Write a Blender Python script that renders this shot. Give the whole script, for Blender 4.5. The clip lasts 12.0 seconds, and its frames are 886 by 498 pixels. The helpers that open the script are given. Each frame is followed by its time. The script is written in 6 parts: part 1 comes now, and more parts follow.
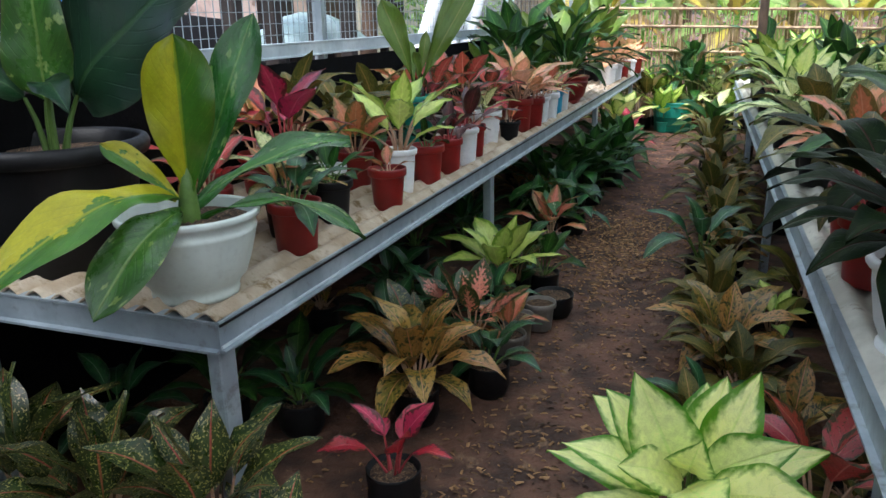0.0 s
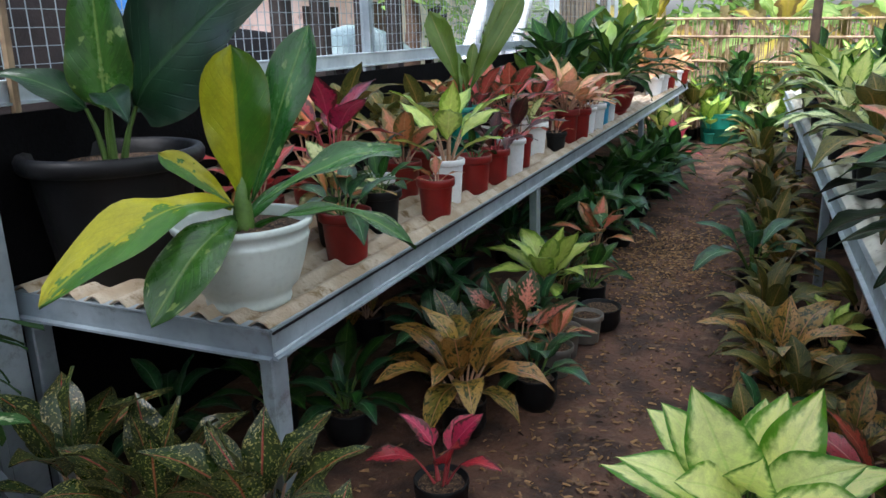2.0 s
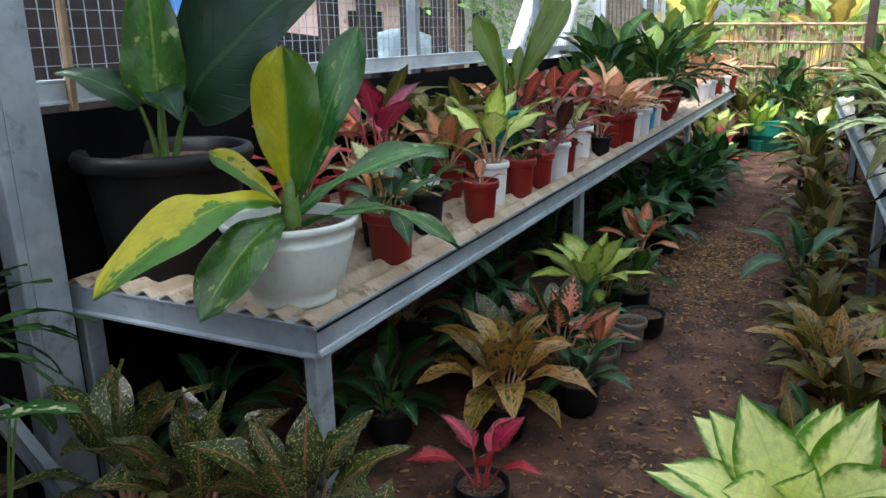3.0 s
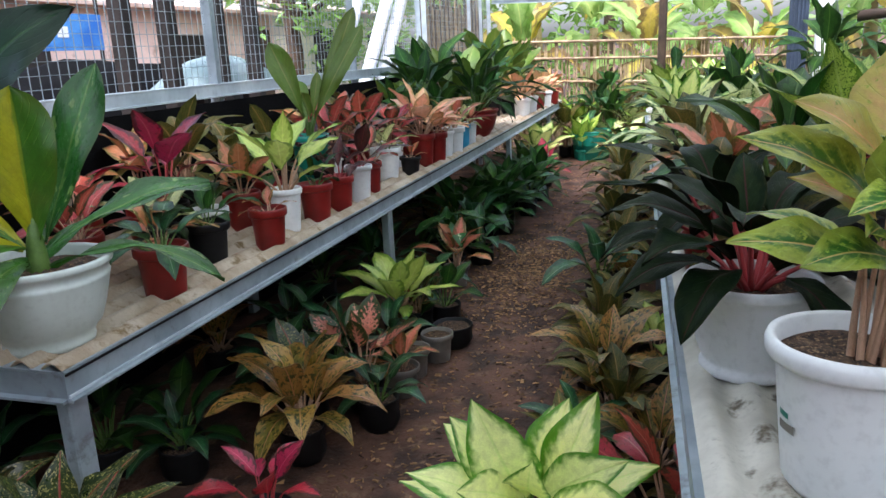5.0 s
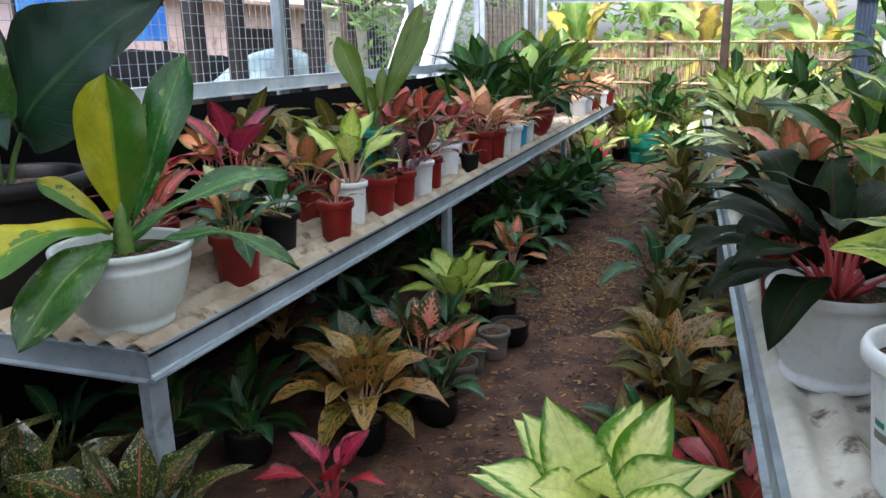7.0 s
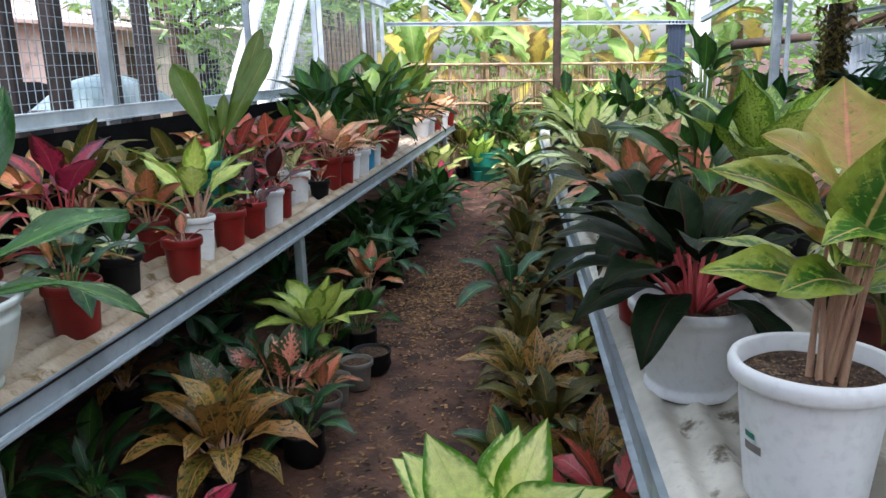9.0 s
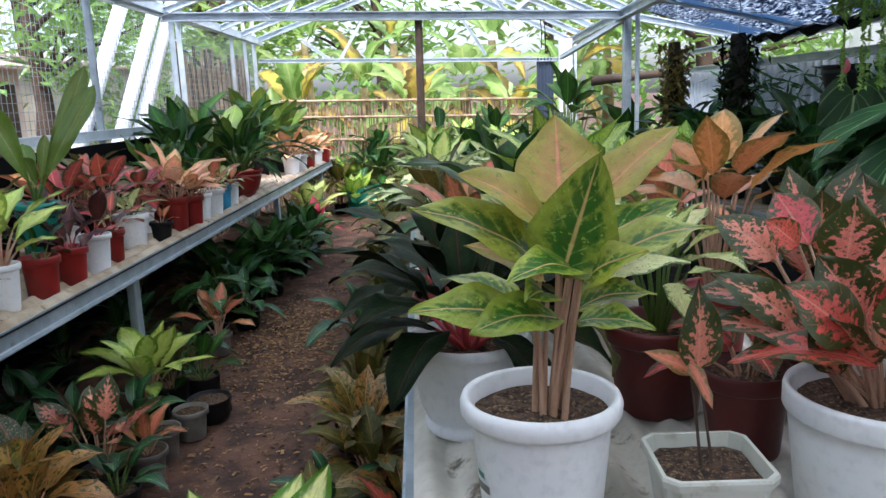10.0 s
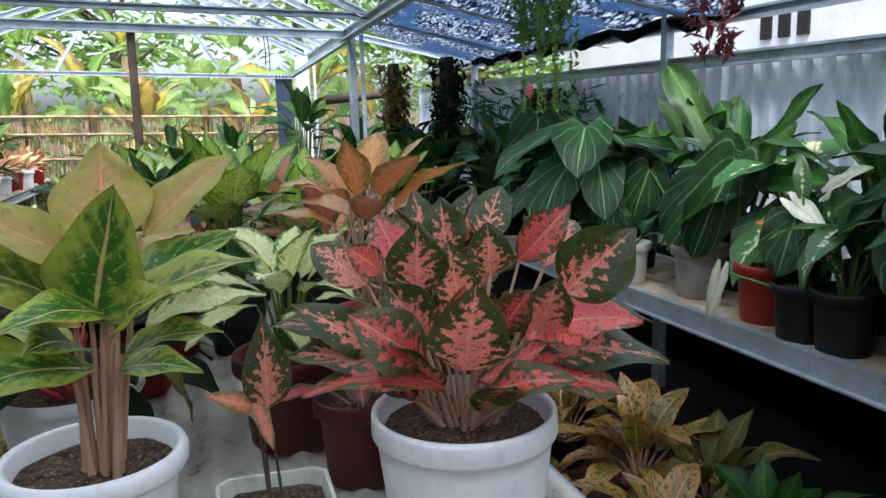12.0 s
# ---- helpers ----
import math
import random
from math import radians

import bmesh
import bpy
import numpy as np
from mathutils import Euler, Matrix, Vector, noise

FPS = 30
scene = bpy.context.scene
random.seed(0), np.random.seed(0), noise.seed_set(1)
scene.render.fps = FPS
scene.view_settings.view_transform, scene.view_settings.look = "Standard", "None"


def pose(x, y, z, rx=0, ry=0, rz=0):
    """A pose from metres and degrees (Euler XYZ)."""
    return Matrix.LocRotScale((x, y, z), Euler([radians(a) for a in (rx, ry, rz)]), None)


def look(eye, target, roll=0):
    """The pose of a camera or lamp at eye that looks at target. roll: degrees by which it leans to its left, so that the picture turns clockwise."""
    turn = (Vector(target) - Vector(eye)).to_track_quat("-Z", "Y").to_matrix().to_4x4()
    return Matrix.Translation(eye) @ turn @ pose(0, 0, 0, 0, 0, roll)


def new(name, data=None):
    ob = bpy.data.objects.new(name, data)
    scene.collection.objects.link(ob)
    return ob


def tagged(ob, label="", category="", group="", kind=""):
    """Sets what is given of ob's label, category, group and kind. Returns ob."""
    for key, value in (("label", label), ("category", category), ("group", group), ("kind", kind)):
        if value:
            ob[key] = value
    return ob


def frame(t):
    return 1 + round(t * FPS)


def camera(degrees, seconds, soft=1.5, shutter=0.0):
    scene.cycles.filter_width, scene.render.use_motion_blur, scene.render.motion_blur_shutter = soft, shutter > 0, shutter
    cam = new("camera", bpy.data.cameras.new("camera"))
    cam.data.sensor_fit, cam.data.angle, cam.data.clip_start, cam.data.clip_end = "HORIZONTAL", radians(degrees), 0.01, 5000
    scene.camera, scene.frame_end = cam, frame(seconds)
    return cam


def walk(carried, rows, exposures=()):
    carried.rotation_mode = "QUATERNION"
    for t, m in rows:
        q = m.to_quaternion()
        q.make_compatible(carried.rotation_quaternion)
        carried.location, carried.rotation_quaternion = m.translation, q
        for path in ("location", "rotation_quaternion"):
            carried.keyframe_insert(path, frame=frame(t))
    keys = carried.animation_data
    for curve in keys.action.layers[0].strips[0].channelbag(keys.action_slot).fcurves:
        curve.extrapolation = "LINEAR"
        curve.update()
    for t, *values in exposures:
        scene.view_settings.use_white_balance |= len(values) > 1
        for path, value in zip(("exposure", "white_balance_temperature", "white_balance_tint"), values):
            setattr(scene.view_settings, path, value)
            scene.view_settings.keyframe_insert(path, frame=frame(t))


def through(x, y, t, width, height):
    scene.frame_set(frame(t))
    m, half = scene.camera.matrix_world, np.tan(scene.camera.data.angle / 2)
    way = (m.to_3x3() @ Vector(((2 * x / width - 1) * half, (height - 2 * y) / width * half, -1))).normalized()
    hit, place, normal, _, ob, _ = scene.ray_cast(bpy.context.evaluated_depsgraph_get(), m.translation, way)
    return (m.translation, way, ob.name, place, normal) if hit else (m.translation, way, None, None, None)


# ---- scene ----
cam = camera(59.8, 12.0)
PATH = [
    (0, (0.297, 0.303, 1.29), (-0.383, 2.092, 0.711), -1.2),
    (0.5, (0.319, 0.328, 1.292), (-0.289, 2.144, 0.715), -1.6),
    (1, (0.304, 0.32, 1.291), (-0.301, 2.138, 0.717), -1.6),
    (1.5, (0.288, 0.31, 1.286), (-0.366, 2.113, 0.72), -1.7),
    (2, (0.27, 0.297, 1.285), (-0.509, 2.056, 0.737), -1.6),
    (2.5, (0.252, 0.271, 1.285), (-0.616, 1.991, 0.747), -1.4),
    (2.7, (0.251, 0.276, 1.277), (-0.632, 1.989, 0.742), -1.4),
    (4.3, (0.39, 0.343, 1.274), (-0.264, 2.158, 0.746), -2.1),
    (4.5, (0.416, 0.332, 1.289), (-0.194, 2.161, 0.758), -2.3),
    (5, (0.535, 0.341, 1.298), (-0.027, 2.195, 0.797), -2.7),
    (5.5, (0.662, 0.309, 1.303), (0.074, 2.161, 0.83), -2.9),
    (6, (0.674, 0.326, 1.291), (0.003, 2.154, 0.835), -2.7),
    (6.5, (0.584, 0.315, 1.282), (-0.118, 2.129, 0.817), -2.4),
    (6.7, (0.527, 0.303, 1.29), (-0.17, 2.114, 0.805), -2.0),
    (8.5, (0.374, 0.333, 1.313), (-0.009, 2.223, 0.782), -1.7),
    (9, (0.404, 0.346, 1.318), (0.124, 2.271, 0.855), -1.9),
    (9.5, (0.52, 0.366, 1.318), (0.352, 2.316, 0.906), -2.2),
    (10, (0.68, 0.397, 1.316), (0.649, 2.359, 0.93), -2.2),
    (10.5, (0.797, 0.409, 1.316), (0.917, 2.371, 0.947), -2.3),
    (11, (0.883, 0.416, 1.32), (1.178, 2.362, 0.961), -2.3),
    (11.5, (0.953, 0.438, 1.308), (1.412, 2.353, 0.962), -1.9),
    (12, (0.999, 0.424, 1.318), (1.547, 2.313, 0.956), -1.5),
]
walk(cam, [(t, look(eye, target, roll)) for t, eye, target, roll in PATH], [(0, 0.76, 5900, 11), (5.0, 0.82, 5900, 15), (6.6, 0.84, 5900, 15), (9.5, 0.77, 5850, 16), (12, 0.67, 5800, 14)])

# ---- light ----
world = bpy.data.worlds.new("sky")
scene.world = world
world.use_nodes = True
wn = world.node_tree.nodes
sky = wn.new("ShaderNodeTexSky")
sky.sky_type, sky.sun_disc = "NISHITA", False
sky.sun_elevation, sky.sun_rotation = radians(58), radians(148)
sky.air_density, sky.dust_density = 1.0, 4.0
wn["Background"].inputs[1].default_value = 0.30
pale = wn.new("ShaderNodeHueSaturation")
pale.inputs["Saturation"].default_value = 0.62
world.node_tree.links.new(sky.outputs[0], pale.inputs["Color"])
world.node_tree.links.new(pale.outputs[0], wn["Background"].inputs[0])
sun = new("sun", bpy.data.lights.new("sun", "SUN"))
sun.data.energy, sun.data.angle, sun.data.color = 3.2, radians(20), (1.0, 0.96, 0.9)
sun.rotation_euler = (radians(32), 0, radians(-32))


# ---- materials ----
def lin(r, g, b):
    return tuple((c / 12.92 if c <= 0.04045 else ((c + 0.055) / 1.055) ** 2.4) for c in (r, g, b)) + (1.0,)


def nodes_of(name):
    m = bpy.data.materials.new(name)
    m.use_nodes = True
    t = m.node_tree
    return m, t, t.nodes["Principled BSDF"]


def link(t, a, b):
    t.links.new(a, b)


def math_node(t, op, a, b=None, c=None):
    n = t.nodes.new("ShaderNodeMath")
    n.operation = op
    for i, v in enumerate((a, b, c)):
        if v is None:
            continue
        if isinstance(v, (int, float)):
            n.inputs[i].default_value = v
        else:
            link(t, v, n.inputs[i])
    return n.outputs[0]


def step(t, v, lo, hi):
    n = t.nodes.new("ShaderNodeMapRange")
    n.interpolation_type = "SMOOTHSTEP"
    link(t, v, n.inputs[0])
    n.inputs[1].default_value, n.inputs[2].default_value = lo, hi
    return n.outputs[0]


def mix(t, f, a, b):
    n = t.nodes.new("ShaderNodeMix")
    n.data_type = "RGBA"
    if isinstance(f, (int, float)):
        n.inputs[0].default_value = f
    else:
        link(t, f, n.inputs[0])
    for s, v in ((6, a), (7, b)):
        if isinstance(v, tuple):
            n.inputs[s].default_value = v
        else:
            link(t, v, n.inputs[s])
    return n.outputs[2]


def noise_tex(t, vec, scale, detail=3.0, rough=0.55):
    n = t.nodes.new("ShaderNodeTexNoise")
    n.inputs["Scale"].default_value, n.inputs["Detail"].default_value = scale, detail
    n.inputs["Roughness"].default_value = rough
    if vec is not None:
        link(t, vec, n.inputs["Vector"])
    return n.outputs["Fac"]


def surface(name, col, col2=None, scale=8.0, rough=0.6, metal=0.0, bump=0.15, fine=60.0, vary=0.0, dirt=None, dirt_at=(0.55, 0.75), spec=0.5):
    """A plain material with variation at two scales, in object space."""
    m, t, b = nodes_of(name)
    co = t.nodes.new("ShaderNodeTexCoord").outputs["Object"]
    big, small = noise_tex(t, co, scale), noise_tex(t, co, fine, 4.0)
    c = mix(t, step(t, big, 0.35, 0.65), col, col2 or tuple(min(1, k * 0.8) for k in col[:3]) + (1,))
    c = mix(t, math_node(t, "MULTIPLY", step(t, small, 0.45, 0.8), 0.35), c, tuple(k * 0.6 for k in col[:3]) + (1,))
    if dirt:
        c = mix(t, step(t, noise_tex(t, co, scale * 2.3, 6.0, 0.65), *dirt_at), c, dirt)
    if vary:
        info = t.nodes.new("ShaderNodeObjectInfo").outputs["Random"]
        hs = t.nodes.new("ShaderNodeHueSaturation")
        link(t, math_node(t, "MULTIPLY_ADD", info, vary, 1 - vary / 2), hs.inputs["Value"])
        link(t, c, hs.inputs["Color"])
        c = hs.outputs[0]
    link(t, c, b.inputs["Base Color"])
    b.inputs["Metallic"].default_value = metal
    b.inputs["Specular IOR Level"].default_value = spec
    link(t, math_node(t, "MULTIPLY_ADD", small, 0.25, rough - 0.12), b.inputs["Roughness"])
    bp = t.nodes.new("ShaderNodeBump")
    bp.inputs["Strength"].default_value, bp.inputs["Distance"].default_value = bump, 0.01
    link(t, small, bp.inputs["Height"])
    link(t, bp.outputs[0], b.inputs["Normal"])
    return m


def leaf_mat(name, margin, centre, mid, vein=None, cover=0.6, ragged=0.35, scale=5.0, veins=7.0, vein_amt=0.4, speck=None, speck_at=0.62, speck_scale=22.0,
             rough=0.29, half=None, through=0.25, hue=0.03, val=0.35, rib_w=0.07, taper=0.0, soft=0.12, ragline=1.7, spec=0.5, edge_brown=0.14, blotch=0.18, vary=0.0, radial=False):
    """A leaf: margin and centre colours with a ragged border between them, a midrib, slanting side veins and specks."""
    m, t, b = nodes_of(name)
    uv = t.nodes.new("ShaderNodeUVMap").outputs[0]
    sep = t.nodes.new("ShaderNodeSeparateXYZ")
    link(t, uv, sep.inputs[0])
    info = t.nodes.new("ShaderNodeObjectInfo").outputs["Random"]
    across = math_node(t, "ABSOLUTE", math_node(t, "MULTIPLY_ADD", sep.outputs[0], 2.0, -1.0))
    shift = t.nodes.new("ShaderNodeVectorMath")
    shift.operation = "ADD"
    comb = t.nodes.new("ShaderNodeCombineXYZ")
    link(t, math_node(t, "MULTIPLY", info, 37.0), comb.inputs[2])
    link(t, math_node(t, "MULTIPLY", sep.outputs[1], 1.8), comb.inputs[1])
    link(t, math_node(t, "MULTIPLY", sep.outputs[0], 1.0), comb.inputs[0])
    n1 = noise_tex(t, comb.outputs[0], scale, 6.0, 0.66)
    fine_n = noise_tex(t, comb.outputs[0], 38.0, 4.0, 0.7)
    cloud = noise_tex(t, comb.outputs[0], 6.0, 4.0, 0.6)
    slant = math_node(t, "MULTIPLY_ADD", across, -0.32, sep.outputs[1])
    if radial:
        slant = math_node(t, "ADD", math_node(t, "ARCTAN2", across, math_node(t, "ADD", sep.outputs[1], 0.03)), math_node(t, "MULTIPLY", sep.outputs[1], -0.35))
    wave = math_node(t, "SINE", math_node(t, "MULTIPLY", slant, veins * 6.283))
    edge = math_node(t, "ADD", across, math_node(t, "MULTIPLY", math_node(t, "SUBTRACT", n1, 0.5), ragged * 4.0))
    edge = math_node(t, "ADD", edge, math_node(t, "MULTIPLY", wave, ragged * 0.22))
    edge = math_node(t, "ADD", edge, math_node(t, "MULTIPLY", math_node(t, "POWER", sep.outputs[1], 4.0), 0.35))
    if vary:
        edge = math_node(t, "ADD", edge, math_node(t, "MULTIPLY", math_node(t, "SUBTRACT", math_node(t, "FRACT", math_node(t, "MULTIPLY", info, 53.3)), 0.5), vary))
    if taper:
        edge = math_node(t, "ADD", edge, math_node(t, "MULTIPLY", math_node(t, "SUBTRACT", sep.outputs[1], 0.45), taper))
    c = mix(t, step(t, edge, cover - soft, cover + soft), centre, margin)
    if half:
        side = math_node(t, "ADD", sep.outputs[0], math_node(t, "MULTIPLY", math_node(t, "SUBTRACT", n1, 0.5), ragline))
        c = mix(t, step(t, math_node(t, "ADD", side, math_node(t, "MULTIPLY", math_node(t, "SUBTRACT", info, 0.5), 0.7 if ragline > 1 else 0.0)), 0.46, 0.53), c, half)
    if speck:
        c = mix(t, step(t, noise_tex(t, comb.outputs[0], speck_scale, 3.0, 0.6), speck_at, speck_at + 0.05), c, speck)
    line = step(t, wave, 0.90, 1.0) if radial else math_node(t, "MULTIPLY", step(t, wave, 0.86, 1.0), step(t, cloud, 0.38, 0.62))
    c = mix(t, math_node(t, "MULTIPLY", line, vein_amt), c, vein or mid)
    rib = math_node(t, "SUBTRACT", 1.0, step(t, across, 0.02, rib_w))
    c = mix(t, math_node(t, "MULTIPLY", rib, 0.85), c, mid)
    hs = t.nodes.new("ShaderNodeHueSaturation")
    link(t, math_node(t, "MULTIPLY_ADD", info, hue, 0.5 - hue / 2), hs.inputs["Hue"])
    rnd2 = math_node(t, "FRACT", math_node(t, "MULTIPLY", info, 91.7))
    link(t, math_node(t, "MULTIPLY_ADD", rnd2, val, 1 - val / 2), hs.inputs["Value"])
    blot = noise_tex(t, comb.outputs[0], 2.2, 2.0)
    c = mix(t, math_node(t, "MULTIPLY", step(t, blot, 0.45, 0.75), blotch), c, lin(0.45, 0.38, 0.18))
    shade = t.nodes.new("ShaderNodeHueSaturation")
    link(t, math_node(t, "ADD", math_node(t, "MULTIPLY_ADD", fine_n, 0.5, 0.42), math_node(t, "MULTIPLY", cloud, 0.66)), shade.inputs["Value"])
    link(t, c, shade.inputs["Color"])
    c = mix(t, math_node(t, "MULTIPLY", step(t, math_node(t, "ADD", across, math_node(t, "MULTIPLY", cloud, 0.3)), 1.02, 1.15), edge_brown), shade.outputs[0], lin(0.46, 0.36, 0.18))
    link(t, c, hs.inputs["Color"])
    link(t, hs.outputs[0], b.inputs["Base Color"])
    b.inputs["Specular IOR Level"].default_value = spec
    link(t, math_node(t, "MULTIPLY_ADD", n1, 0.25, rough - 0.1), b.inputs["Roughness"])
    bp = t.nodes.new("ShaderNodeBump")
    bp.inputs["Strength"].default_value, bp.inputs["Distance"].default_value = 0.35, 0.006
    link(t, math_node(t, "ADD", math_node(t, "MULTIPLY", line, -0.5), math_node(t, "ADD", math_node(t, "MULTIPLY", rib, -1.0), math_node(t, "MULTIPLY", n1, 0.6))), bp.inputs["Height"])
    link(t, bp.outputs[0], b.inputs["Normal"])
    tr = t.nodes.new("ShaderNodeBsdfTranslucent")
    link(t, hs.outputs[0], tr.inputs[0])
    ms = t.nodes.new("ShaderNodeMixShader")
    ms.inputs[0].default_value = through
    link(t, b.outputs[0], ms.inputs[1])
    link(t, tr.outputs[0], ms.inputs[2])
    link(t, ms.outputs[0], t.nodes["Material Output"].inputs[0])
    return m


STEEL = surface("galvanised_steel", lin(0.66, 0.71, 0.74), lin(0.56, 0.61, 0.64), 6.0, 0.38, 0.35, 0.08, 40, dirt=lin(0.45, 0.46, 0.45))
STEEL_LIGHT = surface("pale_steel", lin(0.80, 0.84, 0.86), lin(0.70, 0.75, 0.78), 5.0, 0.5, 0.2, 0.06, 40)
CORR = surface("cement_sheet", lin(0.74, 0.69, 0.61), lin(0.62, 0.55, 0.45), 6.0, 0.8, 0, 0.4, 90, dirt=lin(0.46, 0.38, 0.24), dirt_at=(0.53, 0.68))
BOARD = surface("pale_board", lin(0.80, 0.79, 0.74), lin(0.60, 0.585, 0.53), 4.0, 0.5, 0, 0.15, 70, dirt=lin(0.36, 0.32, 0.25), dirt_at=(0.55, 0.68))
ZINC = surface("zinc_sheet", lin(0.82, 0.85, 0.87), lin(0.70, 0.74, 0.77), 2.5, 0.45, 0.12, 0.1, 30, dirt=lin(0.50, 0.54, 0.56))
SOIL = surface("ground_soil", lin(0.42, 0.295, 0.23), lin(0.235, 0.165, 0.13), 5.5, 0.85, 0, 1.0, 60, dirt=lin(0.46, 0.36, 0.27), dirt_at=(0.58, 0.66))
POTSOIL = surface("potting_soil", lin(0.36, 0.27, 0.20), lin(0.17, 0.12, 0.09), 70.0, 0.9, 0, 1.0, 190, dirt=lin(0.58, 0.47, 0.34), dirt_at=(0.54, 0.62))
BAMBOO = surface("dry_bamboo", lin(0.68, 0.59, 0.46), lin(0.50, 0.41, 0.31), 9.0, 0.6, 0, 0.2, 60, vary=0.6)
WOOD = surface("weathered_wood", lin(0.34, 0.27, 0.21), lin(0.24, 0.19, 0.15), 6.0, 0.8, 0, 0.4, 50)
DARKWOOD = surface("dark_wood", lin(0.17, 0.14, 0.13), lin(0.11, 0.09, 0.08), 6.0, 0.8, 0, 0.4, 50)
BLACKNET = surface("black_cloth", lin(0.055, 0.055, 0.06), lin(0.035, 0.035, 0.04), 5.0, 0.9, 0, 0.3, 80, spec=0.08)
WHITE_PL = surface("white_plastic", lin(0.92, 0.93, 0.93), lin(0.90, 0.915, 0.92), 4.0, 0.34, 0, 0.015, 55, dirt=lin(0.76, 0.74, 0.69), dirt_at=(0.70, 0.92))
GREYWHITE_PL = surface("offwhite_plastic", lin(0.80, 0.81, 0.77), lin(0.74, 0.75, 0.69), 6.0, 0.45, 0, 0.05, 30, dirt=lin(0.62, 0.60, 0.52))
BOWL_PL = surface("worn_white_plastic", lin(0.80, 0.835, 0.81), lin(0.76, 0.80, 0.775), 5.0, 0.4, 0, 0.03, 55, dirt=lin(0.63, 0.64, 0.58), dirt_at=(0.64, 0.9))
RED_PL = surface("terracotta_plastic", lin(0.53, 0.105, 0.09), lin(0.44, 0.085, 0.075), 6.0, 0.42, 0, 0.05, 40, vary=0.25, dirt=lin(0.48, 0.25, 0.18), dirt_at=(0.66, 0.85))
MAROON_PL = surface("maroon_plastic", lin(0.36, 0.10, 0.09), lin(0.29, 0.08, 0.08), 6.0, 0.45, 0, 0.05, 40)
BLACK_PL = surface("black_plastic", lin(0.10, 0.10, 0.105), lin(0.075, 0.075, 0.08), 6.0, 0.5, 0, 0.08, 50, dirt=lin(0.20, 0.19, 0.18), dirt_at=(0.62, 0.8), spec=0.25)
GREY_PL = surface("grey_plastic", lin(0.52, 0.50, 0.47), lin(0.42, 0.40, 0.37), 6.0, 0.6, 0, 0.1, 50, dirt=lin(0.34, 0.28, 0.22))
BLUE_PL = surface("blue_plastic", lin(0.25, 0.62, 0.78), None, 6.0, 0.4, 0, 0.03, 40)
TEAL_PL = surface("teal_plastic", lin(0.10, 0.52, 0.45), None, 6.0, 0.4, 0, 0.03, 40)
STEM_PINK = surface("pink_stem", lin(0.79, 0.63, 0.53), lin(0.60, 0.49, 0.38), 24.0, 0.45, 0, 0.1, 80)
STEM_GREEN = surface("green_stem", lin(0.36, 0.48, 0.20), lin(0.28, 0.38, 0.16), 20.0, 0.5, 0, 0.1, 80)
STEM_RED = surface("red_stem", lin(0.72, 0.28, 0.30), lin(0.55, 0.22, 0.22), 20.0, 0.45, 0, 0.1, 80)
BARK = surface("bark", lin(0.36, 0.29, 0.23), lin(0.26, 0.21, 0.17), 8.0, 0.9, 0, 0.6, 40)

